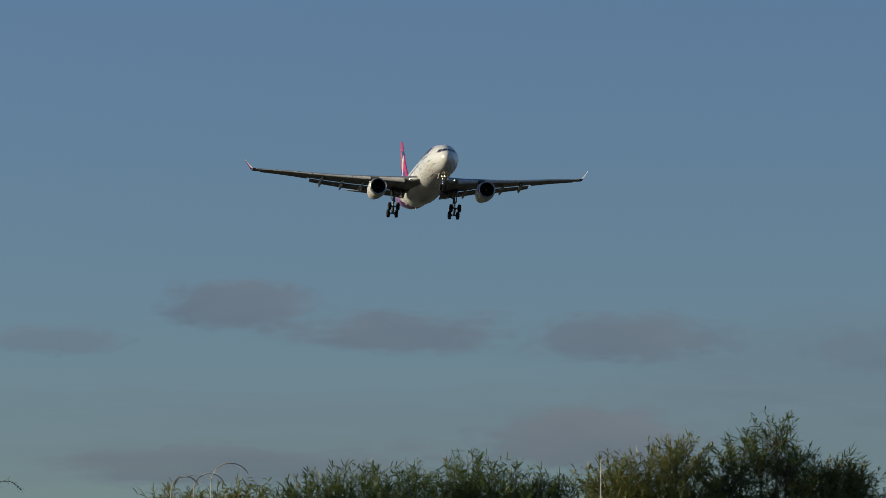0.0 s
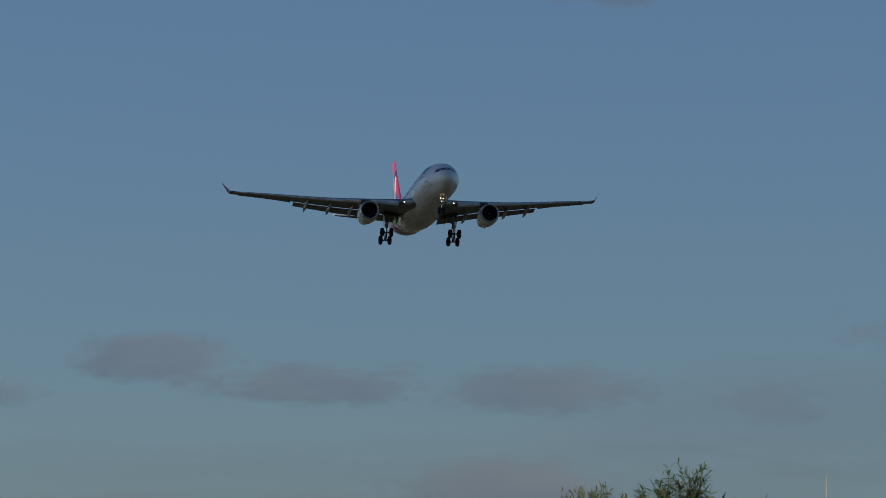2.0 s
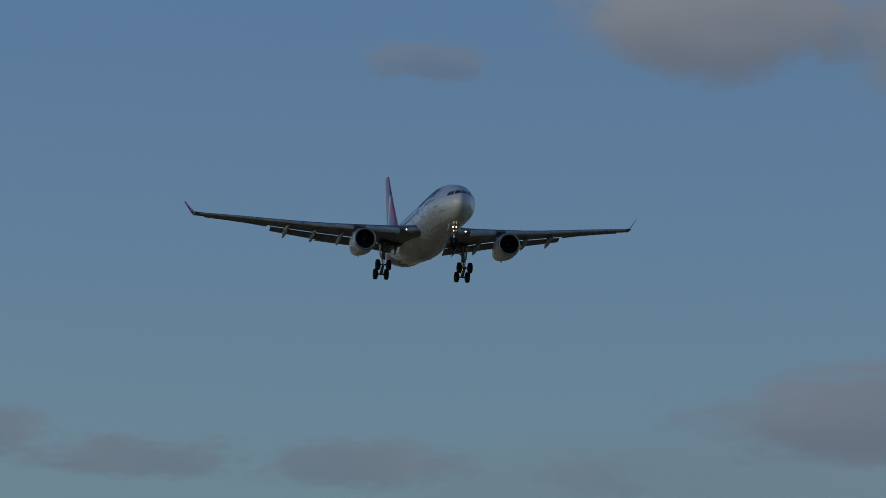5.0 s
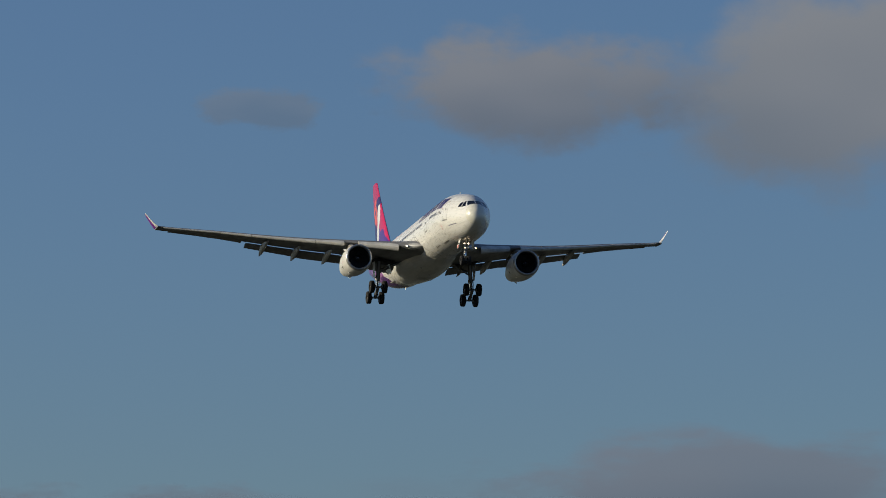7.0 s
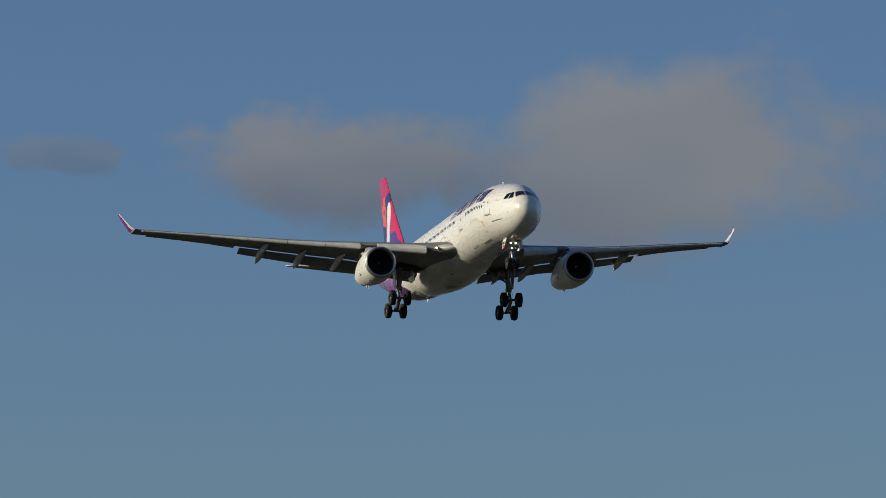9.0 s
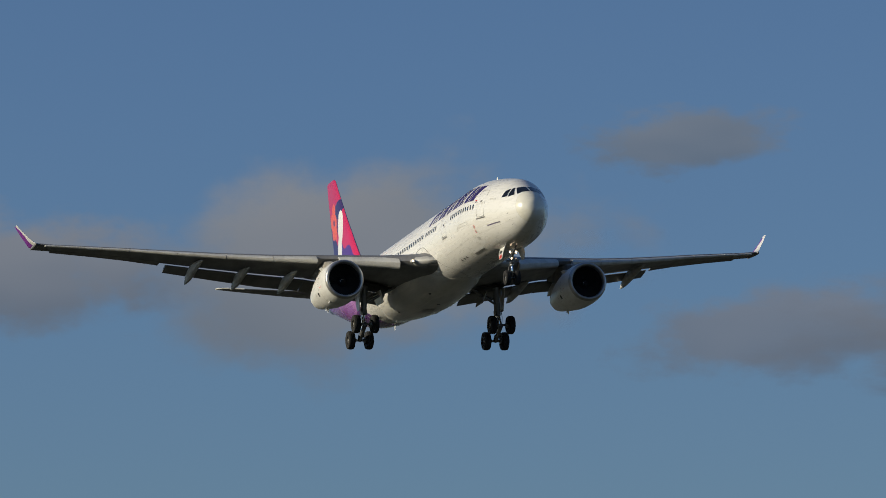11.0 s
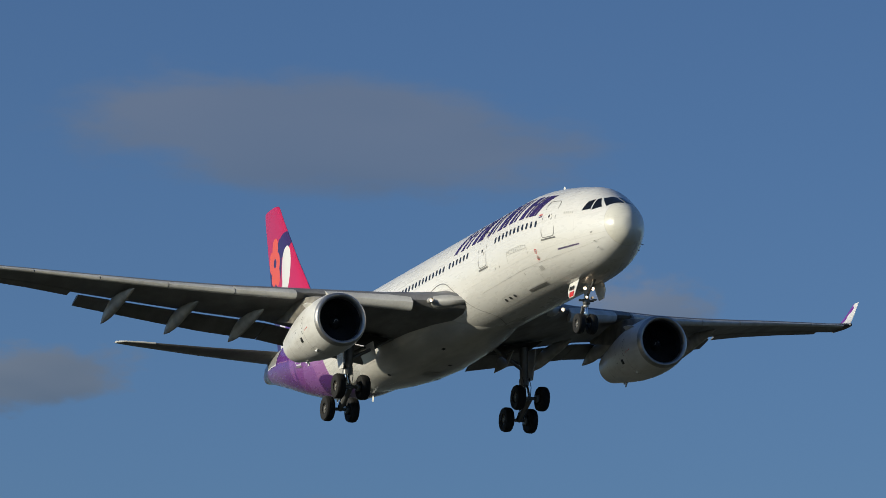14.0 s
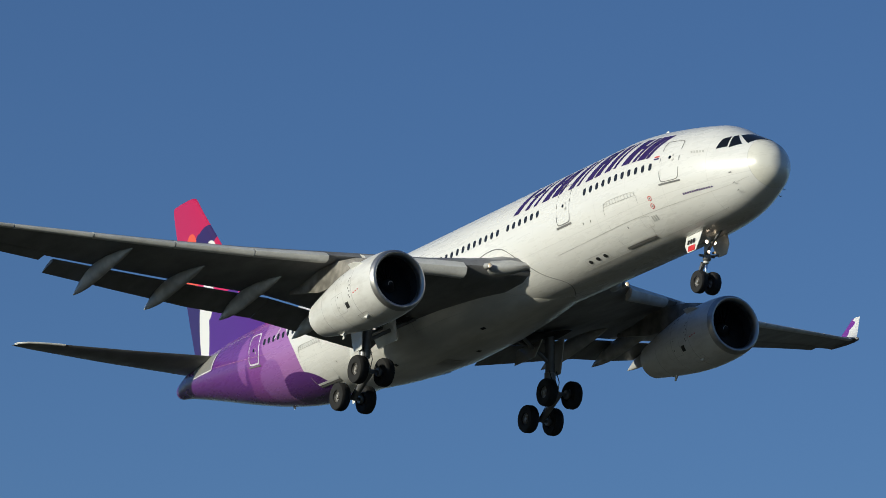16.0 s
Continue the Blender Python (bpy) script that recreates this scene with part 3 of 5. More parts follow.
def build_wing(sd):
    ys = [1.6, 2.6, 3.2, 3.9, 5.5, 7.4, 9.4, 11, 12.84, 14.5, 16, 17.6, 19.3, 21, 22.5, 24.2, 26, 27.6, 29.0]
    rings = []
    for y in ys:
        x, c, z, t, tw = wing_at(y)
        cut = 0.30 if 4.4 < y < 28.5 else 0.0
        rings.append([Vector((p.x, sd * p.y, p.z)) for p in foil(y, x - cut, c - cut, z, t, tw)])
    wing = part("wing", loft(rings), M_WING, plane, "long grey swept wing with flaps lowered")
    wing.location = (0.25, 0, 0.04)
    # leading-edge slats
    cuts = [4.6, 8.55, 9.95, 12.84, 16.0, 19.3, 22.5, 25.6, 28.4]
    for k, (a, b) in enumerate(zip(cuts, cuts[1:])):
        if k == 1:
            continue
        srings = []
        for i in range(5):
            y = a + 0.03 + (b - a - 0.06) * i / 4
            x, c, z, t, tw = wing_at(y)
            sc = 0.16 * c + 0.35
            h = t * c * 0.74
            ring = []
            for u, w in ((-1.0, 0.62), (-0.7, 0.60), (-0.4, 0.46), (-0.15, 0.22), (0.0, -0.10), (-0.05, -0.38), (-0.18, -0.52), (-0.32, -0.50), (-0.30, -0.25), (-0.5, 0.15), (-0.75, 0.42)):
                ring.append(Vector((X0 + x + 0.12 + u * sc, sd * y, z - 0.09 + w * h)))
            srings.append(ring)
        part("slat", loft(srings), M_SLAT, wing, "bare metal slat drooped along the leading edge")
    # flaps
    for a, b in ((3.1, 9.3), (9.33, 13.9), (13.95, 19.25)):
        frings = []
        for i in range(4):
            y = a + (b - a) * i / 3
            x, c, z, t, tw = wing_at(y)
            xt, zt = x - c, te_z(y)
            fc = min(0.30 * c, 2.0)
            x0 = xt + 0.12
            ang = 15
            ring = []
            for p in foil(y, 0 - X0, fc, 0, 0.13, ang, 6):
                ring.append(Vector((X0 + x0 + p.x, sd * y, zt - 0.10 - 0.03 * fc + p.z)))
            frings.append(ring)
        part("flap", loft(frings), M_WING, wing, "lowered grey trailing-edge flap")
    # aileron as a separate drooped panel behind the outer wing
    arings = []
    for y in (19.7, 22.0, 24.5, 27.6):
        x, c, z, t, tw = wing_at(y)
        fc = 0.26 * c
        arings.append([Vector((X0 + x - c + fc * 0.55 + p.x, sd * y, te_z(y) + 0.02 + p.z)) for p in foil(y, -X0, fc, 0, 0.12, 7, 6)])
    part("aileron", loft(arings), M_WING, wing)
    # flap track fairings
    for y, xt, zt in ((7.18, -32.1, -2.20), (10.77, -32.95, -1.46), (14.03, -34.6, -0.92), (17.5, -35.35, -0.40)):
        x, c, z, t, tw = wing_at(y)
        xs = xt + 6.3
        zs = z - (x - xs) * math.sin(radians(tw)) - t * c * 0.42
        fat = 1.08
        prof = [(0.0, 0.03, 0.02), (0.08, 0.10, 0.10), (0.22, 0.17, 0.22), (0.42, 0.22, 0.32), (0.6, 0.25, 0.38), (0.74, 0.22, 0.34), (0.84, 0.17, 0.25), (0.92, 0.10, 0.15), (0.97, 0.05, 0.07), (1.0, 0.01, 0.015)]
        rr = []
        for u, w, h in prof:
            bend = 0 if u < 0.45 else (u - 0.45) ** 1.5 / 0.55 ** 1.5
            zl = zs - 0.12 - 0.22 * u
            zc = zl + (zt - (zs - 0.34)) * bend
            rr.append([Vector((X0 + xs + (xt - xs) * u, sd * (y + fat * w * math.cos(2 * math.pi * i / 14)), zc - 0.05 + 1.22 * h * math.sin(2 * math.pi * i / 14))) for i in range(14)])
        part("flap_track_fairing", loft(rr), M_FAIRING, wing, "pale grey canoe-shaped flap track fairing")
    # winglet
    wr = []
    for y, x, c, z, t in ((28.95, -34.97, 2.40, 2.57, 0.10), (29.15, -35.2, 2.2, 2.70, 0.10), (29.42, -35.5, 1.75, 3.03, 0.09), (29.85, -35.95, 1.2, 3.62, 0.08), (30.22, -36.3, 0.75, 4.20, 0.07)):
        ring = []
        for p in foil(y, x, c, 0, t, 0, 7):
            ring.append(Vector((p.x, sd * (y - p.z * 0.85), z + p.z * 0.3)))
        wr.append(ring)
    part("winglet", loft(wr), M_WLET, wing, "white and purple upswept winglet")
    tip = spin([(0, 0.02), (0.1, 0.10), (0.4, 0.13), (1.2, 0.12), (2.3, 0.06), (2.7, 0.01)], (-1, 0, 0), (X0 - 34.85, sd * 29.0, 2.5), 12)
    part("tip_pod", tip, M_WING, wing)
    # white strake that fairs the wing root into the hull
    rr = []
    for y, dx, ch, th in ((2.1, 0.0, 3.6, 0.10), (2.5, 0.06, 3.4, 0.20), (2.9, 0.10, 3.1, 0.26), (3.3, 0.10, 2.8, 0.28), (3.62, 0.05, 2.5, 0.27), (3.72, -0.05, 2.2, 0.24)):
        x, c, z, t, tw = wing_at(y)
        rr.append([Vector((p.x, sd * p.y, p.z - 0.04)) for p in foil(y, x + dx, ch, z, th, tw, 9)])
    part("root_strake", loft(rr), M_STRAKE, wing, "grey wing root strake")
    # root landing lamp
    x, c, z, t, tw = wing_at(3.85)
    lamp = spin([(-0.03, 0.10), (0.03, 0.09), (0.045, 0.05), (0.05, 0.001)], (1, 0, -0.1), (X0 + x + 0.06, sd * 3.85, z - 0.04), 14)
    part("landing_lamp", lamp, M_LAMP_ROOT, wing, "glowing landing lamp in the wing root")
    shroud = spin([(-0.05, 0.10), (0.27, 0.105), (0.28, 0.12), (-0.05, 0.16)], (1, 0, -0.1), (X0 + x + 0.06, sd * 3.85, z - 0.04), 18)
    part("lamp_shroud", shroud, M_STRAKE, wing)


for sd in (-1, 1):
    build_wing(sd)


# ---- engines ----
def build_engine(sd):
    c = Vector((X0 - 17.75, sd * 9.36, -2.86))
    ax = Vector((-1, 0, -0.03)).normalized()
    n = 48
    outer = [(0.0, 1.33), (0.02, 1.38), (0.10, 1.43), (0.28, 1.475)]
    cowl = [(0.28, 1.475), (0.7, 1.53), (1.3, 1.565), (2.1, 1.57), (2.9, 1.535), (3.8, 1.45), (4.8, 1.30), (5.9, 1.11), (7.1, 0.88), (7.1, 0.84), (6.3, 0.9), (5.4, 0.92)]
    eng = part("engine_cowl", spin(cowl, ax, c, n), M_COWL, plane, "white engine nacelle under the wing")
    eng.location = (0.15, 0, -0.12)
    lip = [(0.45, 1.20), (0.2, 1.18), (0.06, 1.225), (0.0, 1.30)] + outer
    part("intake_lip", spin(lip, ax, c, n), M_LIP, eng, "polished metal intake lip")
    part("intake_duct", spin([(0.45, 1.20), (0.9, 1.23), (1.45, 1.235), (1.46, 0.3)], ax, c, n), M_FANCASE, eng)
    rings = []
    for r, tw, w in ((0.36, 0.5, 0.13), (0.8, 0.85, 0.2), (1.2, 1.1, 0.25)):
        q = Vector((0, 0, r))
        e = Vector((-math.cos(tw), math.sin(tw), 0)) * w
        f = Vector((math.sin(tw), math.cos(tw), 0)) * 0.018
        rings.append([q - e, q + f, q + e, q - f])
    first = part("fan_blade", loft(rings), M_FAN, eng, smooth=False)
    for i in range(26):
        blade_ob = first if i == 0 else new("fan_blade", first.data)
        blade_ob.parent = eng
        blade_ob.matrix_basis = Matrix.Translation(c + ax * 1.15) @ Matrix.Rotation(2 * math.pi * i / 26, 4, "X")
    part("spinner", spin([(0.72, 0.001), (0.78, 0.09), (0.95, 0.24), (1.2, 0.37), (1.3, 0.38)], ax, c, 20), M_FAN, eng)
    bm = bmesh.new()
    pts = []
    for i in range(20):
        a = i / 19 * 2.6
        r = 0.06 + 0.11 * i / 19
        q = c + ax * (0.70 + 0.62 * r) + Vector((0, math.cos(a + 1), math.sin(a + 1))) * (r + 0.008)
        pts.append(q)
    for p, q in zip(pts, pts[1:]):
        rod(p, q, 0.012, bm, 5)
    part("spinner_spiral", bm, M_WHITE, eng)
    part("exhaust_plug", spin([(5.2, 0.7), (6.3, 0.5), (7.2, 0.25), (7.5, 0.04)], ax, c, 24), M_STRUT, eng)
    part("exhaust_core", spin([(5.4, 0.93), (5.45, 0.4)], ax, c, 24), M_BLACK, eng)
    # pylon
    x, ch, z, t, tw = wing_at(9.4)
    rr = []
    for dx, zt, zb, w in ((-19.7, -1.34, -1.6, 0.02), (-20.5, -1.18, -1.6, 0.16), (-21.8, -0.86, -1.7, 0.22), (-23.1, -0.66, -1.85, 0.22), (-25.0, -0.6, -1.75, 0.2), (-26.8, -0.85, -1.35, 0.14), (-28.2, -0.9, -1.05, 0.04)):
        rr.append([Vector((X0 + dx, sd * 9.38 + yy * w, zz)) for yy, zz in ((-0.6, zt), (0, zt + 0.04), (0.6, zt), (1, (zt + zb) / 2), (1, zb), (-1, zb), (-1, (zt + zb) / 2))])
    part("pylon", loft(rr), M_PYLON, eng, "grey engine pylon")
    # strake, drain mast, vent square, panels
    for s2 in (-1, 1):
        a = radians(42)
        d = Vector((0, s2 * math.cos(a), math.sin(a)))
        q = c + ax * 1.3 + d * 1.55
        bm = slab([q, q + ax * 1.2, q + ax * 1.15 + d * 0.28, q + ax * 0.6 + d * 0.24], 0.03, ax.cross(d))
        part("nacelle_strake", bm, M_WHITE, eng)

    def nac(d, deg, lift=0.006):
        r = lerp_table([(a, b) for a, b in cowl[:9]], d)[0] + lift
        a = radians(deg)
        return c + ax * d + Vector((0, -math.cos(a), math.sin(a))) * r

    def nac_patch(d0, d1, a0, a1, lift=0.006, bm=None):
        bm = bm or bmesh.new()
        g = [[bm.verts.new(nac(d0 + (d1 - d0) * i / 3, a0 + (a1 - a0) * j / 5, lift)) for j in range(6)] for i in range(4)]
        for i in range(3):
            for j in range(5):
                bm.faces.new((g[i][j], g[i + 1][j], g[i + 1][j + 1], g[i][j + 1]))
        return bm
    part("vent_square", nac_patch(2.38, 2.68, -33, -22, 0.008), M_BLACK, eng)
    for d0, d1, a0, a1 in ((2.75, 4.0, -38, -2), (2.9, 3.9, 14, 46), (1.45, 2.3, -66, -52)):
        bm = bmesh.new()
        for e in ((d0, d0 + 0.018, a0, a1), (d1 - 0.018, d1, a0, a1), (d0, d1, a0, a0 + 0.6), (d0, d1, a1 - 0.6, a1)):
            nac_patch(*e, 0.006, bm)
        part("access_panel", bm, M_FAINT, eng)
    for i, (d, a) in enumerate(((1.95, 14), (2.05, 10), (1.95, 2), (2.1, -2), (2.0, -8), (2.12, -14), (2.05, -18), (3.2, -8), (3.3, -26), (3.05, 34), (3.3, 30))):
        part("latch_mark", nac_patch(d, d + 0.09, a, a + 2.2, 0.007), M_LINE, eng)
    for d, a in ((1.25, -12), (1.45, -13), (1.65, -14)):
        part("red_mark", nac_patch(d, d + 0.1, a, a + 2.0, 0.007), M_RED, eng)
    q = nac(5.2, -90)
    part("drain_mast", slab([q + Vector((0.15, 0, 0.05)), q + Vector((-0.15, 0, 0.05)), q + Vector((-0.25, 0, -0.22)), q + Vector((-0.1, 0, -0.22))], 0.03, (0, 1, 0)), M_WHITE, eng)
    for d, a in ((1.6, -60), (4.9, -82)):
        q = nac(d, a)
        part("cowl_scoop", slab([q, q + ax * 0.4, q + ax * 0.38 + (q - c).normalized() * 0.03, q + ax * 0.1 + Vector((0, 0, -0.12))], 0.09, (0, 1, 0.2)), M_WHITE, eng)


M_FANCASE = plain("intake_lining", (0.035, 0.035, 0.037), 0.6, vary=0.1)
for sd in (-1, 1):
    build_engine(sd)


# ---- tail ----
def build_tail():
    rows = [(2.2, -44.9, 10.5), (2.9, -46.55, 8.8), (5.0, -48.7, 7.3), (8.0, -51.65, 5.2), (11.0, -54.3, 3.3), (11.75, -54.9, 2.85), (12.0, -55.15, 2.6), (12.1, -55.45, 2.2)]
    rr = []
    for z, x, c in rows:
        rr.append([Vector((p.x, p.z * 0.9, z)) for p in foil(0, x, c, 0, 0.095, 0, 9)])
        m = sum(v.y for v in rr[-1]) / len(rr[-1])
        for v in rr[-1]:
            cc = (X0 + x - v.x) / c
            v.y -= 0.9 * c * 0.035 * (1 - (2 * cc - 1) ** 2) * (1.0 if cc < 0.5 else 0.9)
    fin = part("fin", loft(rr), M_FIN, plane, "tall crimson fin with purple foot and plain coloured shapes")
    for sd in (-1, 1):
        rr = []
        for y, x, c, z in ((0.6, -49.7, 6.0, 1.72), (1.6, -50.4, 5.5, 1.86), (5.0, -53.05, 3.9, 2.42), (8.6, -55.75, 2.15, 3.05), (9.4, -56.5, 1.5, 3.2), (9.76, -57.15, 0.85, 3.28)):
            rr.append([Vector((p.x, sd * p.y, z - (p.z - z) * 0.9)) for p in foil(y, x, c, z, 0.062, 4.5, 8)])
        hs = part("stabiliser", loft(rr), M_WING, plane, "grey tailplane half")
        rr = []
        for y, x, c, z in ((7.9, -55.19, 0.45, 2.93), (8.6, -55.72, 0.42, 3.05), (9.4, -56.46, 0.4, 3.2), (9.79, -57.12, 0.5, 3.28)):
            rr.append([Vector((p.x, sd * p.y, z - (p.z - z) * 1.1)) for p in foil(y, x, c, z, 0.24, 4.5, 6)])
        part("tip_cap", loft(rr), M_SLAT, hs, "bare metal tip")
        # scuffed seal plate at the root
        bm = skin_patch([(49.3, sd * 62), (52.8, sd * 52), (52.9, sd * 96), (49.9, sd * 92)], 0.02, 8)
        part("seal_plate", bm, M_SEAL, hs, "bare metal seal plate at the tailplane root")
        edge = bmesh.new()
        for q in ([(49.22, 61), (49.36, 61), (49.96, 93), (49.82, 93)], [(49.82, 93), (49.96, 90.5), (52.9, 94.5), (52.9, 97)]):
            skin_patch([(s, sd * t) for s, t in q], 0.024, 6, edge)
        part("seal_edge", edge, M_PALEFRAME, hs, "pale edge of the seal plate")
    part("tail_exhaust", spin([(0.0, 0.19), (0.12, 0.17), (0.12, 0.12), (0.0, 0.1)], (-1, 0, 0), hull(57.18, 0) * 0.5 + hull(57.18, 180) * 0.5, 14), M_BLACK, body)


build_tail()


# ---- landing gear ----
def tyre_mesh(r, w, rim):
    prof = [(-w * 0.30, rim), (-w * 0.42, rim * 1.06), (-w * 0.5, r * 0.80), (-w * 0.44, r * 0.93), (-w * 0.28, r * 0.99), (-w * 0.16, r), (-w * 0.15, r * 0.985), (-w * 0.13, r), (w * 0.13, r), (w * 0.15, r * 0.985), (w * 0.16, r), (w * 0.28, r * 0.99),
            (w * 0.44, r * 0.93), (w * 0.5, r * 0.80), (w * 0.42, rim * 1.06), (w * 0.30, rim)]
    return spin(prof, (0, 1, 0), (0, 0, 0), 32)


def rim_mesh(w, rim):
    bm = spin([(-w * 0.30, rim), (-w * 0.34, rim * 0.92), (-w * 0.20, rim * 0.82), (-w * 0.16, rim * 0.45), (-w * 0.34, rim * 0.34), (-w * 0.38, rim * 0.2), (-w * 0.38, 0.001)], (0, 1, 0), (0, 0, 0), 24)
    spin([(w * 0.30, rim), (w * 0.34, rim * 0.92), (w * 0.20, rim * 0.82), (w * 0.16, rim * 0.45), (w * 0.34, rim * 0.34), (w * 0.38, rim * 0.2), (w * 0.38, 0.001)], (0, 1, 0), (0, 0, 0), 24, bm)
    for i in range(9):
        a = 2 * math.pi * i / 9
        for s in (-1, 1):
            q = Vector((math.cos(a) * rim * 0.63, s * w * 0.16, math.sin(a) * rim * 0.63))
            spin([(0, rim * 0.09), (0.012, rim * 0.08)], (0, s, 0), q, 6, bm, True)
    return bm


_t = tyre_mesh(0.70, 0.52, 0.29)
WHEEL_T = part("tyre", _t, M_TYRE, None)
WHEEL_R = part("wheel_rim", rim_mesh(0.52, 0.29), M_RIM, None)
NOSE_T = part("tyre", tyre_mesh(0.53, 0.38, 0.22), M_TYRE, None)
NOSE_R = part("wheel_rim", rim_mesh(0.38, 0.22), M_RIM, None)


def set_wheel(pair, parent, at):
    for src, label in zip(pair, ("black tyre", "pale alloy wheel hub")):
        ob = src if src.parent is None else new(src.name.split(".")[0], src.data)
        ob.parent = parent
        ob.matrix_basis = Matrix.Translation(at)
        tagged(ob, label)


def build_main_gear(sd):
    V = lambda x, y, z: Vector((X0 + x, sd * y, z))
    top, foot = V(-28.15, 5.15, -1.35), V(-28.62, 5.36, -5.05)
    bm = rod(top, V(-28.45, 5.29, -3.55), 0.24, None, 16)
    rod(V(-28.42, 5.28, -3.35), V(-28.47, 5.30, -3.75), 0.29, bm, 16)
    gear = part("main_gear", bm, M_STRUT, plane, "main landing gear leg with a tilted four-wheel bogie")
    gear.location = (0.42, 0, -0.12)
    part("oleo", rod(V(-28.45, 5.29, -3.6), foot, 0.155, None, 14), M_CHROME, gear)
    fa, ra = V(-27.74, 5.36, -4.57), V(-29.55, 5.36, -5.52)
    part("bogie_beam", rod(fa, ra, 0.17, None, 12), M_STRUT, gear)
    for a in (fa, ra):
        part("axle", rod(a - Vector((0, 0.85, 0)), a + Vector((0, 0.85, 0)), 0.09), M_STRUT, gear)
        for dy in (-0.72, 0.72):
            set_wheel((WHEEL_T, WHEEL_R), gear, a + Vector((0, dy, 0)))
            bm = spin([(-0.12, 0.2), (-0.08, 0.235), (0.08, 0.235), (0.12, 0.2)], (0, 1, 0), a + Vector((0, dy * 0.62, 0)), 16, None, True)
            part("brake_pack", bm, M_STRUT, gear)
    # side stay, drag brace, links and hoses
    bm = rod(V(-28.35, 5.2, -2.9), V(-27.6, 2.9, -1.7), 0.10)
    rod(V(-28.3, 5.2, -2.6), V(-28.9, 3.2, -1.6), 0.08, bm)
    part("side_stay", bm, M_STRUT, gear)
    bm = slab([V(-28.75, 5.30, -3.7), V(-29.2, 5.32, -4.35), V(-29.1, 5.32, -4.42), V(-28.62, 5.30, -3.9)], 0.28, (0, 1, 0))
    slab([V(-29.2, 5.32, -4.3), V(-28.8, 5.34, -4.95), V(-28.66, 5.34, -4.9), V(-29.06, 5.32, -4.34)], 0.26, (0, 1, 0), bm)
    part("torque_link", bm, M_STRUT, gear)
    part("pitch_trimmer", rod(V(-28.2, 5.36, -3.75), V(-27.85, 5.36, -4.45), 0.07), M_CHROME, gear)
    bm = bmesh.new()
    for dy in (-0.2, 0.2):
        pts = [V(-28.2, 5.3 + dy, -3.3), V(-28.0, 5.33 + dy, -3.9), V(-28.25, 5.36 + dy, -4.5), V(-28.75, 5.36 + dy, -5.0), V(-29.3, 5.36 + dy, -5.45)]
        for p, q in zip(pts, pts[1:]):
            rod(p, q, 0.022, bm, 6)
    part("brake_hose", bm, M_BLACK, gear)
    # white leg door outboard, big dark door inboard
    door = slab([V(-27.75, 5.75, -1.7), V(-29.0, 5.75, -1.6), V(-28.95, 5.68, -3.05), V(-28.75, 5.66, -3.45), V(-28.05, 5.66, -3.45), V(-27.95, 5.7, -2.8)], 0.05, (0, 1, 0))
    part("leg_door", door, M_WHITE, gear, "white leg door")
    door = slab([V(-27.3, 4.2, -2.0), V(-29.7, 4.2, -2.0), V(-29.5, 3.9, -2.9), V(-27.6, 3.9, -2.9)], 0.06, (0, 1, 0.2))
    part("bay_door", door, M_WHITE_BELLY, gear)
    # black sheet painted as the shade of an open bay, no recess behind
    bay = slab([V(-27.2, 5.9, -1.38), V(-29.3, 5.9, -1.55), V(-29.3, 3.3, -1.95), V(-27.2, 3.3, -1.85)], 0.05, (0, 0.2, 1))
    part("bay_shade_sheet", bay, M_BLACK, gear)


for sd in (-1, 1):
    build_main_gear(sd)


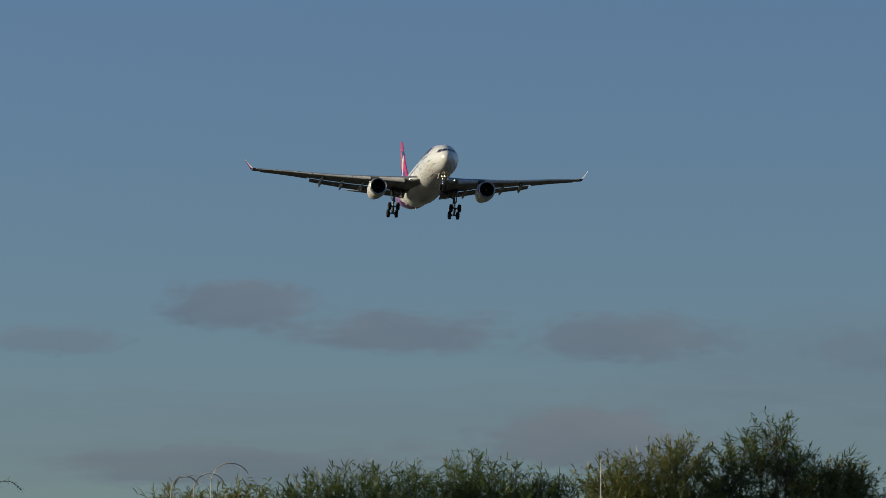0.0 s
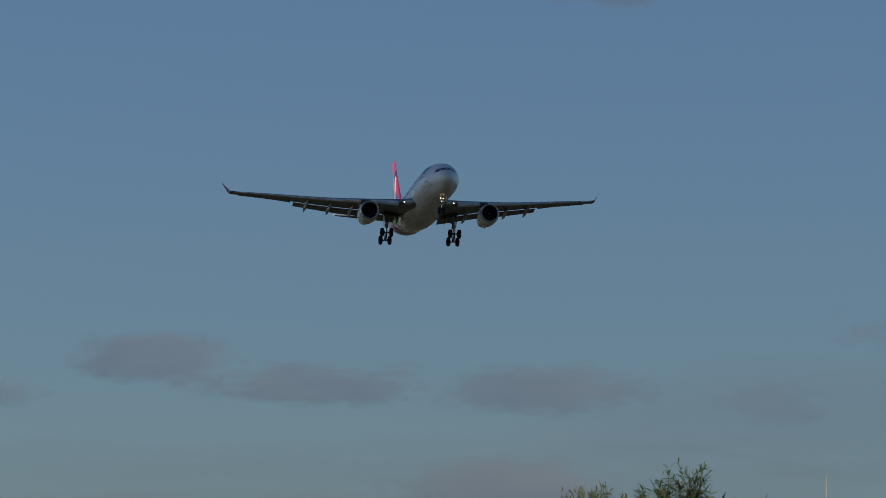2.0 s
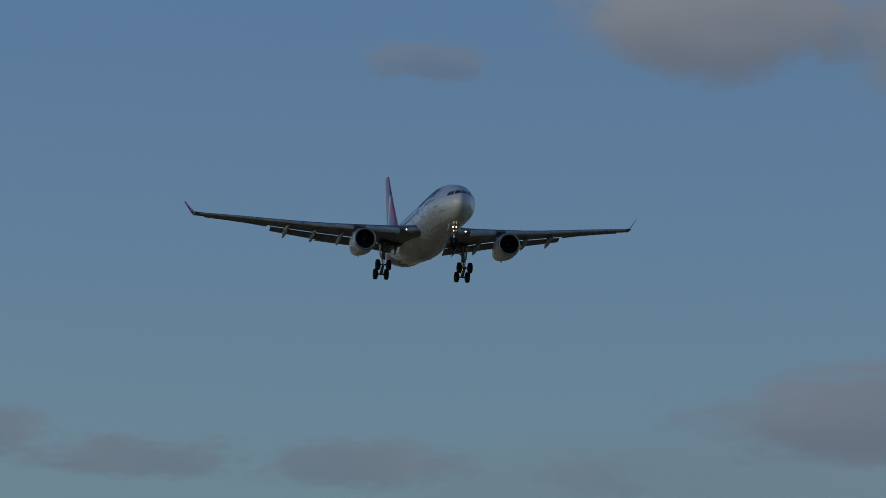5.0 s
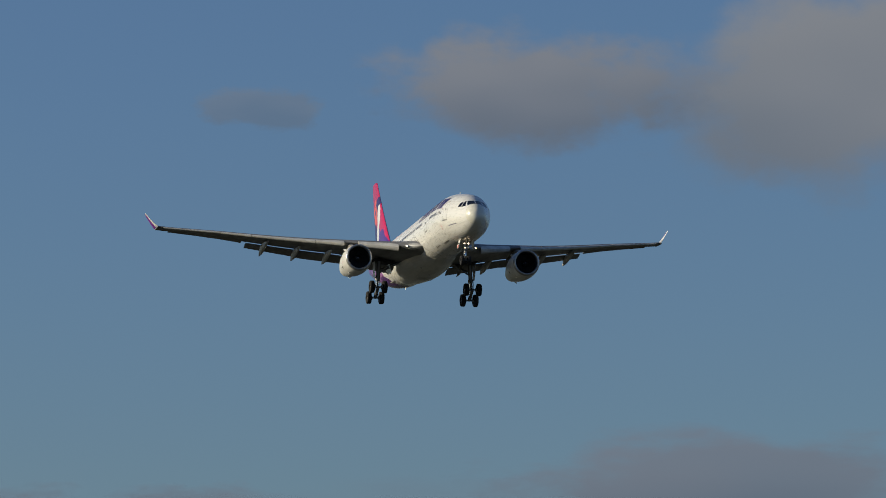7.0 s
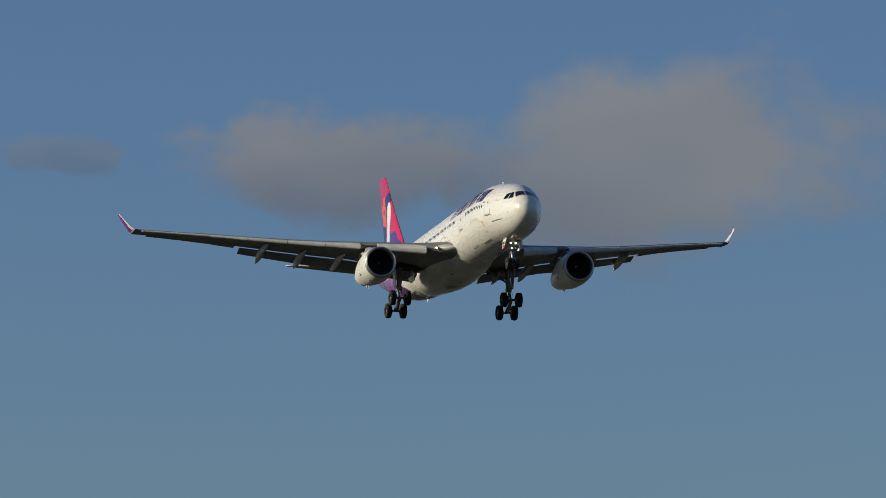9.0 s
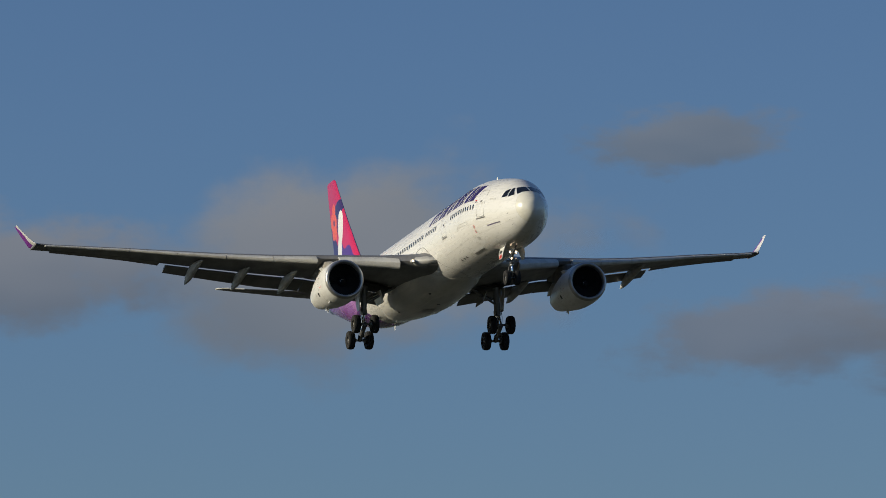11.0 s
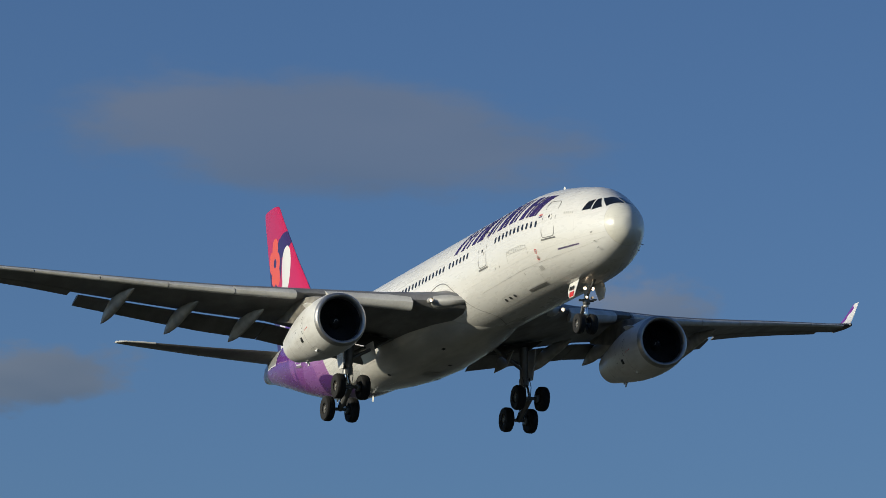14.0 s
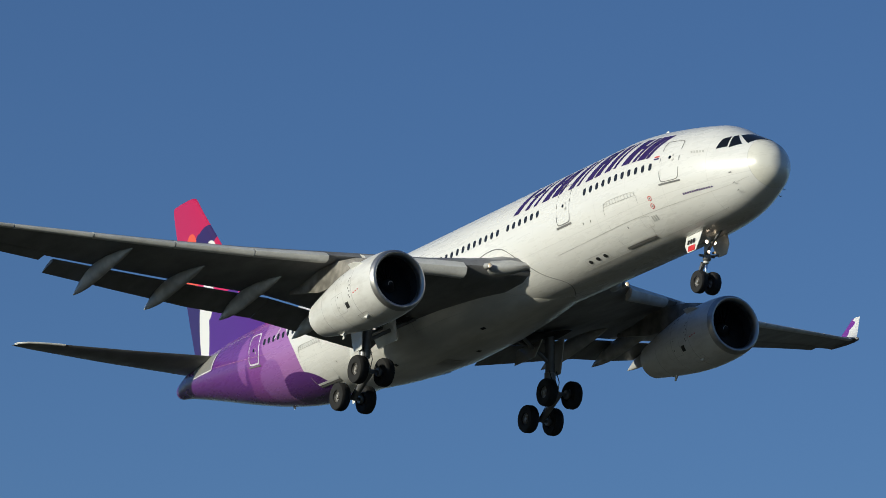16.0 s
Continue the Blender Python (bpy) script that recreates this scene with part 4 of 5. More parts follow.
def build_nose_gear():
    V = lambda x, y, z: Vector((X0 + x + 0.45, y, z + 0.06))
    gear = part("nose_gear", rod(V(-6.35, 0, -2.6), V(-6.58, 0, -4.05), 0.14, None, 14), M_WHITE, plane, "nose landing gear leg with twin wheels and lamps")
    part("oleo", rod(V(-6.57, 0, -4.0), V(-6.68, 0, -4.9), 0.085, None, 12), M_CHROME, gear)
    part("axle", rod(V(-6.68, -0.5, -4.93), V(-6.68, 0.5, -4.93), 0.06), M_STRUT, gear)
    for y in (-0.355, 0.355):
        set_wheel((NOSE_T, NOSE_R), gear, V(-6.68, y, -4.93))
    part("steering_collar", spin([(0, 0.16), (0.06, 0.2), (0.24, 0.2), (0.3, 0.15)], (-0.1, 0, -1), V(-6.5, 0, -3.65), 16, None, True), M_STRUT, gear)
    bm = rod(V(-6.52, -0.42, -3.72), V(-6.52, 0.42, -3.72), 0.06)
    rod(V(-6.45, 0.1, -3.75), V(-6.2, 0.45, -3.7), 0.05, bm)
    part("steering_jack", bm, M_STRUT, gear)
    part("drag_brace", rod(V(-6.5, 0, -3.55), V(-5.2, 0.0, -2.75), 0.07), M_STRUT, gear)
    bm = slab([V(-6.75, -0.1, -3.95), V(-7.05, -0.08, -4.35), V(-6.95, -0.08, -4.4), V(-6.66, -0.1, -4.1)], 0.16, (0, 1, 0))
    slab([V(-7.05, 0, -4.3), V(-6.78, 0, -4.82), V(-6.68, 0, -4.78), V(-6.95, 0, -4.34)], 0.16, (0, 1, 0), bm)
    part("torque_link", bm, M_STRUT, gear)
    for y, z, r, m in ((-0.22, -3.16, 0.085, M_LAMP), (0.22, -3.16, 0.085, M_LAMP), (-0.13, -3.62, 0.065, M_LAMP), (0.2, -3.62, 0.055, M_LAMP_DIM)):
        can = part("lamp_housing", spin([(-0.18, r * 0.5), (-0.12, r * 1.05), (0.0, r * 1.15), (0.02, r * 1.12)], (1, 0, -0.05), V(-6.18, y, z), 14, None, True), M_STRUT, gear)
        part("lamp_lens", spin([(0.0, r), (0.03, r * 0.8), (0.04, 0.001)], (1, 0, -0.05), V(-6.155, y, z), 14), m, gear, "glowing gear lamp")
    part("lamp_bracket", rod(V(-6.36, -0.3, -3.16), V(-6.36, 0.3, -3.16), 0.04), M_STRUT, gear)
    for sd in (-1, 1):
        door = part("gear_door", slab([V(-5.75, sd * 0.62, -2.60), V(-7.1, sd * 0.62, -2.62), V(-7.05, sd * 0.80, -3.25), V(-6.8, sd * 0.84, -3.62), V(-6.15, sd * 0.84, -3.62), V(-5.85, sd * 0.80, -3.2)], 0.04, (0, 1, 0.2 * sd)), M_WHITE, gear, "white nose gear door with bars and a red patch")
        e = sd * 0.026
        for i in range(3):
            x0 = -6.25 - i * 0.22
            part("number_bar", slab([V(x0, sd * 0.765 + e, -3.02), V(x0 - 0.15, sd * 0.765 + e, -3.02), V(x0 - 0.15, sd * 0.80 + e, -3.22), V(x0, sd * 0.80 + e, -3.22)], 0.008, (0, 1, 0.2 * sd)), M_BLACK, gear)
        part("red_patch", slab([V(-6.2, sd * 0.815 + e, -3.32), V(-6.75, sd * 0.815 + e, -3.32), V(-6.75, sd * 0.842 + e, -3.58), V(-6.2, sd * 0.842 + e, -3.58)], 0.008, (0, 1, 0.2 * sd)), M_RED, gear)
    # no bay is cut here: a black sheet stands for its shade
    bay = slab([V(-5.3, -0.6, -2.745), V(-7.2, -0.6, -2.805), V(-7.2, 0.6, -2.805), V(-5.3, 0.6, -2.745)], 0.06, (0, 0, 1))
    part("bay_shade_sheet", bay, M_BLACK, gear)


build_nose_gear()


# ---- ground and growth ----
def build_ground():
    bm = bmesh.new()
    n = 40
    for i in range(n + 1):
        for j in range(n + 1):
            u, v = 2 * i / n - 1, 2 * j / n - 1
            x, y = 4600 * u * abs(u) ** 1.5, 4600 * v * abs(v) ** 1.5
            r = math.hypot(x, y)
            z = 0.25 * noise.noise(Vector((x * 0.05, y * 0.05, 0))) * min(1, r / 20) if r < 200 else 0
            bm.verts.new((x, y, z))
    bm.verts.ensure_lookup_table()
    for i in range(n):
        for j in range(n):
            a = i * (n + 1) + j
            bm.faces.new((bm.verts[a], bm.verts[a + n + 1], bm.verts[a + n + 2], bm.verts[a + 1]))
    g = Graph("dry_grass_ground")
    col = g.mix(g.ramp(g.noise(0.12, 5), 0.35, 0.7), (0.022, 0.028, 0.014), (0.045, 0.042, 0.026))
    col = g.mix(g.ramp(g.noise(3.0, 4), 0.4, 0.8, 0, 0.6), col, (0.03, 0.026, 0.02))
    g.bump(g.noise(8.0, 4), 0.5, 0.05)
    tagged(part("ground", bm, g.done(col, 0.95), None), "flat field of dry grass and earth", "ground", kind="structure")


build_ground()


def leaf_material(name, a, b, c):
    g = Graph(name)
    node = g.n.new("ShaderNodeNewGeometry")
    r = node.outputs["Random Per Island"]
    col = g.mix(r, a, b)
    col = g.mix(g.ramp(r, 0.86, 0.99), col, c)
    col = g.mix(g.ramp(g.noise(1.3, 3), 0.4, 0.7, 0, 0.5), col, tuple(k * 0.7 for k in a))
    g.done(col, 0.45, 0.0)
    tl, mx = g.n.new("ShaderNodeBsdfTranslucent"), g.n.new("ShaderNodeMixShader")
    g.l.new(col, tl.inputs[0])
    mx.inputs[0].default_value = 0.4
    g.l.new(g.bsdf.outputs[0], mx.inputs[1])
    g.l.new(tl.outputs[0], mx.inputs[2])
    g.l.new(mx.outputs[0], g.n["Material Output"].inputs[0])
    return g.mat


M_LEAF = leaf_material("narrow_leaf_green", (0.075, 0.115, 0.030), (0.15, 0.20, 0.062), (0.25, 0.23, 0.09))
M_LEAF_WARM = leaf_material("olive_leaf_green", (0.13, 0.15, 0.036), (0.26, 0.26, 0.07), (0.33, 0.27, 0.11))
M_BARK = plain("grey_bark", (0.16, 0.13, 0.10), 0.9, bump=0.6, scale=6, fine=40)
M_STRAW = plain("dry_straw", (0.62, 0.54, 0.42), 0.8, scale=8, fine=30)

rng = random.Random(7)


def blade(verts, faces, p, way, length, width, sag):
    """One narrow, curved, folded leaf of three segments."""
    side = way.cross(Vector((rng.uniform(-1, 1), rng.uniform(-1, 1), 1.2))).normalized()
    nrm = side.cross(way)
    base = len(verts)
    for k, (u, w) in enumerate(((0, 0.35), (0.35, 1.0), (0.7, 0.8), (1.0, 0.0))):
        q = p + way * length * u + Vector((0, 0, -sag * length * u * u))
        if w:
            verts.append(q - side * width * w)
            verts.append(q + side * width * w)
        else:
            verts.append(q)
    faces += [(base, base + 1, base + 3, base + 2), (base + 2, base + 3, base + 5, base + 4), (base + 4, base + 5, base + 6)]


def build_shrub(name, x, y, height, radius, sprigs, label, category, mat, lumps, leaf=(0.09, 0.165), open_crown=0.0):
    """A many-stemmed shrub: limbs from the ground, a crown of leafy sprigs on lumps of uneven height."""
    base = tagged(new(name), label, category)
    base.matrix_basis = pose(x, y, 0)
    bm = bmesh.new()
    verts, faces = [], []
    twigs = bmesh.new()
    for lx, lz, lr in lumps:
        foot = Vector((lx * 0.35 + rng.uniform(-0.1, 0.1), rng.uniform(-0.2, 0.2), -0.15))
        head = Vector((lx, rng.uniform(-0.2, 0.2), lz))
        mid = foot.lerp(head, 0.5) + Vector((rng.uniform(-0.15, 0.15), rng.uniform(-0.15, 0.15), 0))
        rod(foot, mid, 0.06, bm, 7, 0.04)
        rod(mid, head, 0.04, bm, 7, 0.012)
        count = int(sprigs * (1.6 if lz > 4 else 0.7) * lr * lr) + 14
        for i in range(count):
            # points through a lump, more towards its skin
            d = Vector((rng.gauss(0, 1), rng.gauss(0, 1), rng.gauss(0, 0.9))).normalized()
            r = lr * rng.random() ** 0.4
            q = head + Vector((d.x * r, d.y * r * 1.1, d.z * r * 0.95 - 0.25 * lr))
            if q.z > head.z + lr * 0.9:
                continue
            out = (d + Vector((0, 0, 0.9)) + Vector((rng.uniform(-.5, .5), rng.uniform(-.5, .5), rng.uniform(-.3, .5)))).normalized()
            L = rng.uniform(0.14, 0.34)
            if rng.random() < 0.25 or open_crown:
                rod(q - out * 0.25, q + out * L * 0.8, 0.006, twigs, 4, 0.003)
            for k in range(rng.randint(12, 20)):
                u = rng.random()
                way = (out * rng.uniform(0.35, 1.0) + Vector((rng.gauss(0, .6), rng.gauss(0, .6), rng.gauss(0.05, .45)))).normalized()
                blade(verts, faces, q + out * L * u, way, rng.uniform(*leaf), rng.uniform(0.0045, 0.0085), rng.uniform(0.0, 0.6))
    stem = part("stems", bm, M_BARK, base, "thin grey-brown stems")
    tagged(part("twigs", twigs, M_BARK, base), "fine grey twigs", kind="stuff")
    me = bpy.data.meshes.new("crown")
    me.from_pydata(verts, [], faces)
    me.materials.append(mat)
    crown = new("crown", me)
    crown.parent = base
    tagged(crown, "crown of many narrow pointed leaves", kind="stuff")
    return base


def hedge_x(az, dist):
    return dist * math.tan(radians(az))


HEDGE = 60.0
# each shrub: place across, its lumps as (across, top, radius), then the fill below
SHRUBS = [
    ("shrub", -2.89, 0.0, "low olive shrub with narrow leaves", "shrub", M_LEAF_WARM, 620, [(-0.4, 4.82, 0.42), (0.1, 4.74, 0.4), (0.45, 4.84, 0.4)], [(0.0, 3.4, 0.9), (0.0, 2.0, 0.9), (0, 0.9, 0.8)], 0),
    ("shrub", -1.05, 0.1, "dense dark green shrub with narrow leaves", "shrub", M_LEAF, 620, [(-0.85, 4.82, 0.38), (-0.5, 5.0, 0.5), (0.05, 5.07, 0.52), (0.6, 5.08, 0.52)], [(-0.3, 3.6, 0.9), (0.4, 3.6, 0.9), (0.0, 2.2, 1.1), (0, 0.9, 0.9)], 0),
    ("shrub", 0.88, 0.4, "dense dark green shrub with a taller tuft", "shrub", M_LEAF, 620, [(-0.56, 5.2, 0.45), (-0.14, 5.12, 0.48), (0.35, 5.0, 0.45), (0.85, 4.95, 0.45)], [(-0.4, 3.7, 0.9), (0.5, 3.6, 0.9), (0.0, 2.2, 1.1), (0, 0.9, 0.9)], 0),
    ("shrub", 2.55, -0.4, "olive shrub with narrow leaves in warm light", "shrub", M_LEAF_WARM, 620, [(-0.38, 5.18, 0.42), (0.0, 5.24, 0.45), (0.33, 5.42, 0.28), (0.58, 4.98, 0.4)], [(0.0, 4.1, 0.8), (0.0, 2.8, 1.0), (0, 1.3, 0.9)], 0),
    ("small_tree", 3.81, 0.0, "small airy tree with narrow drooping leaves", "tree", M_LEAF, 280, [(-0.36, 5.30, 0.30), (-0.12, 5.48, 0.30), (0.12, 5.58, 0.24), (0.31, 5.76, 0.17), (0.45, 5.42, 0.2), (0.0, 5.1, 0.36)], [(-0.25, 4.4, 0.45), (0.3, 4.35, 0.45), (0.0, 3.6, 0.7), (0, 2.2, 0.9), (0, 1.0, 0.8)], 1),
    ("shrub", 4.72, 0.3, "olive shrub with reddish stems", "shrub", M_LEAF_WARM, 620, [(-0.25, 5.28, 0.36), (0.08, 5.22, 0.36), (0.36, 5.18, 0.26)], [(0.0, 4.2, 0.7), (0.0, 3.0, 0.9), (0, 1.5, 0.9)], 0),
    ("shrub", 5.95, 0.1, "dense dark green shrub with narrow leaves", "shrub", M_LEAF, 620, [(-0.4, 4.85, 0.42), (0.1, 5.0, 0.5), (0.6, 5.05, 0.5)], [(0.0, 3.6, 1.0), (0.0, 2.2, 1.1), (0, 0.9, 0.9)], 0),
]
for name, x, dy, label, category, mat, sprigs, tops, fill, airy in SHRUBS:
    lumps = [(a, t - 0.7 * r - 0.22, r) for a, t, r in tops] + fill
    build_shrub(name, x, HEDGE + dy, 5, 1, sprigs, label, category, mat, lumps, open_crown=float(airy))

PLUMES = [(-1.00, 21.0, 2.87, 0.085, 1), (-1.09, 21.3, 2.84, 0.07, 1), (-1.15, 20.6, 2.79, 0.06, 1), (0.585, 18.0, 2.72, 0.0, 1), (1.745, 18.0, 2.85, 0.0, 1), (-1.97, 21.0, 2.79, 0.08, 1)]

LOW = (0.93, 0.91, 0.99)   # hazier, bluer low banks
CLOUDS = [
    (-2.36, 4.99, 2.2, 0.75, 0.55, 4400, 0.0, LOW), (-0.45, 4.71, 2.6, 0.6, 0.55, 4450, 0.0, LOW), (2.20, 4.64, 2.4, 0.75, 0.5, 4350, 0.0, LOW), (1.97, 3.45, 3.2, 0.9, 0.6, 4500, 0.0, (1.0, 0.97, 1.02)), (-4.6, 4.6, 1.8, 0.5, 0.35, 4400, 0.0, LOW), (4.9, 4.5, 1.4, 0.6, 0.25, 4420, 0.0, LOW), (-2.3, 3.15, 4.5, 0.7, 0.5, 4480, 0.0, LOW),
    (0.6, 3.4, 15.0, 1.5, 0.22, 4550, 0.0, (0.84, 0.90, 1.0)), (7.5, 4.3, 12.0, 1.7, 0.22, 4560, 0.0, (0.84, 0.90, 1.0)),
    (8.4, 4.9, 5.2, 1.25, 0.7, 4300, 0.0, LOW), (6.2, 9.50, 3.6, 1.6, 0.95, 4200, 0.0, (1.10, 1.10, 1.14)), (10.1, 9.68, 6.1, 3.2, 1.0, 4250, 0.0, (1.26, 1.24, 1.24)), (2.93, 9.39, 1.5, 0.55, 0.45, 4350),
    (14.15, 10.55, 2.6, 0.95, 0.75, 4200), (15.1, 8.2, 3.2, 1.3, 0.75, 4300, 0.0, (0.95, 0.95, 1.0)), (18.6, 8.15, 6.0, 1.5, 0.85, 4250, 0.0, (0.92, 0.94, 1.0)), (17.75, 13.42, 6.6, 1.8, 0.55, 4200, 0.0, (1.12, 1.06, 1.04)), (21.35, 11.35, 2.2, 1.0, 0.62, 4300, 0.0, (1.22, 1.14, 1.1)),
]


def build_plume(x, y, height, bend, side, label):
    """A dry grass stalk that arches over into a feathery plume."""
    base = tagged(new("grass_plume"), label, "grass", group="dry grass plumes")
    base.matrix_basis = pose(x, y, 0)
    bm = bmesh.new()
    pts = []
    for i in range(29):
        u = i / 28
        if bend < 0.02 or u < 0.64:
            pts.append(Vector((0.004 * math.sin(7 * u), 0.004 * math.sin(9 * u), (height - bend) * (u if bend < 0.02 else u / 0.64))))
        else:
            w = radians(180 - 150 * (u - 0.64) / 0.36)
            pts.append(Vector((side * bend * (1 + math.cos(w)), 0, height - bend + bend * math.sin(w))))
    for a, b in zip(pts, pts[1:]):
        rod(a, b, 0.0024, bm, 5, 0.002)
    part("stalk", bm, M_STRAW, base)
    verts, faces = [], []
    for i in range(42):
        u = 18 + 10 * rng.random()
        k = min(int(u), 27)
        q = pts[k].lerp(pts[k + 1], u - k)
        d = (pts[k + 1] - pts[k]).normalized()
        way = (d + Vector((rng.gauss(0, .35), rng.gauss(0, .35), rng.gauss(0, .35)))).normalized()
        blade(verts, faces, q, way, rng.uniform(0.02, 0.045), 0.0010, 0.2)
    me = bpy.data.meshes.new("plume")
    me.from_pydata(verts, [], faces)
    me.materials.append(M_STRAW)
    ob = new("plume", me)
    ob.parent = base
    tagged(ob, "pale feathery seed head", kind="stuff")


for x, y, h, bd, sd in PLUMES:
    build_plume(x, y, h, bd, sd, "tall dry grass stalk with a pale feathery head")


# ---- clouds, far behind the rest ----
def cloud_material():
    g = Graph("cloud_mist")
    info = g.n.new("ShaderNodeObjectInfo").outputs["Random"]
    o = g.xyz()
    off = g.n.new("ShaderNodeVectorMath")
    off.operation = "ADD"
    g.l.new(g.pos, off.inputs[0])
    seed = g.n.new("ShaderNodeCombineXYZ")
    g.l.new(g.calc("MULTIPLY", info, 37.0), seed.inputs[0])
    g.l.new(g.calc("MULTIPLY", info, 91.0), seed.inputs[1])
    g.l.new(seed.outputs[0], off.inputs[1])
    keep, g.pos = g.pos, off.outputs[0]
    n1, n2, n3 = g.noise(1.3, 4, (1, 1, 0.7), 0.55), g.noise(4.0, 6, (1, 1, 0.8), 0.6), g.noise(0.9, 2)
    g.pos = keep
    # flatter beneath than above
    z = g.calc("MULTIPLY", o[2], g.ramp(o[2], -0.2, 0.2, 1.25, 1.0))
    d = g.calc("SQRT", g.calc("ADD", g.calc("MULTIPLY", o[0], o[0]), g.calc("MULTIPLY", z, z)))
    d = g.calc("MULTIPLY_ADD", g.calc("SUBTRACT", n1, 0.5), 1.3, d)
    d = g.calc("MULTIPLY_ADD", g.calc("SUBTRACT", n2, 0.5), 0.5, d)
    rim = g.calc("SQRT", g.calc("ADD", g.calc("MULTIPLY", o[0], o[0]), g.calc("MULTIPLY", o[2], o[2])))
    a = g.calc("MULTIPLY", g.ramp(d, 0.84, 0.41), g.ramp(rim, 1.42, 1.15))
    node = g.n.new("ShaderNodeObjectInfo")
    a = g.calc("MULTIPLY", a, node.outputs["Alpha"])
    col = g.mix(g.ramp(g.calc("MULTIPLY_ADD", n3, 0.8, g.calc("MULTIPLY", o[2], 0.35)), 0.1, 0.75), (0.108, 0.138, 0.182), (0.176, 0.196, 0.228))
    col = g.mix(1.0, col, node.outputs["Color"])
    col.node.blend_type = "MULTIPLY"
    em = g.n.new("ShaderNodeEmission")
    g.l.new(col, em.inputs[0])
    tr = g.n.new("ShaderNodeBsdfTransparent")
    mx = g.n.new("ShaderNodeMixShader")
    g.l.new(a, mx.inputs[0])
    g.l.new(tr.outputs[0], mx.inputs[1])
    g.l.new(em.outputs[0], mx.inputs[2])
    g.l.new(mx.outputs[0], g.n["Material Output"].inputs[0])
    return g.mat


M_CLOUD = cloud_material()


def cloud_pose(az, el, dist, tilt=0.0):
    a, e = radians(az), radians(el)
    p = Vector(EYE) + Vector((math.sin(a) * math.cos(e), math.cos(a) * math.cos(e), math.sin(e))) * dist
    return Matrix.Translation(p) @ pose(0, 0, 0, el, tilt, -az)


def build_cloud(az, el, wide, high, alpha, dist, tilt=0.0, tint=(1, 1, 1)):
    """A far bank of mist: a shallow bowed sheet, thin at its rim."""
    bm = bmesh.new()
    n = 12
    g = [[bm.verts.new((1.5 * (2 * i / n - 1), 0.12 * ((2 * i / n - 1) ** 2 + (2 * j / n - 1) ** 2), 1.5 * (2 * j / n - 1))) for j in range(n + 1)] for i in range(n + 1)]
    for i in range(n):
        for j in range(n):
            bm.faces.new((g[i][j], g[i + 1][j], g[i + 1][j + 1], g[i][j + 1]))
    ob = part("cloud", bm, M_CLOUD, None)
    k = dist * radians(1)
    ob.matrix_basis = cloud_pose(az, el, dist, tilt) @ Matrix.Diagonal((wide * k * 0.66, 60, high * k * 0.66, 1))
    ob.color = (*tint, alpha)
    tagged(ob, "soft mauve-grey evening cloud low in the sky", "cloud", "evening clouds", "structure")
    return ob


drifting = []
for row in CLOUDS:
    bank = build_cloud(*row)
    if row[:2] in ((8.4, 4.9), (6.2, 9.50), (10.1, 9.68)):
        drifting.append((bank, row))


# a small solid cloud up-sun of the approach, whose shadow the airliner crosses early on
def build_shade_cloud():
    bm = bmesh.new()
    r2 = random.Random(3)
    for i in range(34):
        u = r2.uniform(-1, 1)
        c = Vector((r2.uniform(-20, 20), u * 72, r2.uniform(-14, 14)))
        s = bmesh.ops.create_icosphere(bm, subdivisions=2, radius=r2.uniform(26, 38) * (1 - 0.25 * abs(u)))
        for v in s["verts"]:
            v.co = v.co * (1 + 0.25 * noise.noise(v.co * 0.06 + c)) + c
    g = Graph("cloud_white")
    col = g.mix(g.ramp(g.noise(0.03, 5), 0.3, 0.7), (0.7, 0.7, 0.72), (0.82, 0.81, 0.8))
    g.done(col, 1.0)
    thin, veil = g.n.new("ShaderNodeBsdfTransparent"), g.n.new("ShaderNodeMixShader")
    veil.inputs[0].default_value = 0.6
    g.l.new(thin.outputs[0], veil.inputs[1])
    g.l.new(g.bsdf.outputs[0], veil.inputs[2])
    g.l.new(veil.outputs[0], g.n["Material Output"].inputs[0])
    ob = part("cloud", bm, g.mat, None)
    ob.matrix_basis = Matrix.Translation(Vector((18, 686, 90)) + SUN_WAY * 1300)
    tagged(ob, "small puffy white cloud drifting beside the approach path", "cloud", "", "structure")


build_shade_cloud()


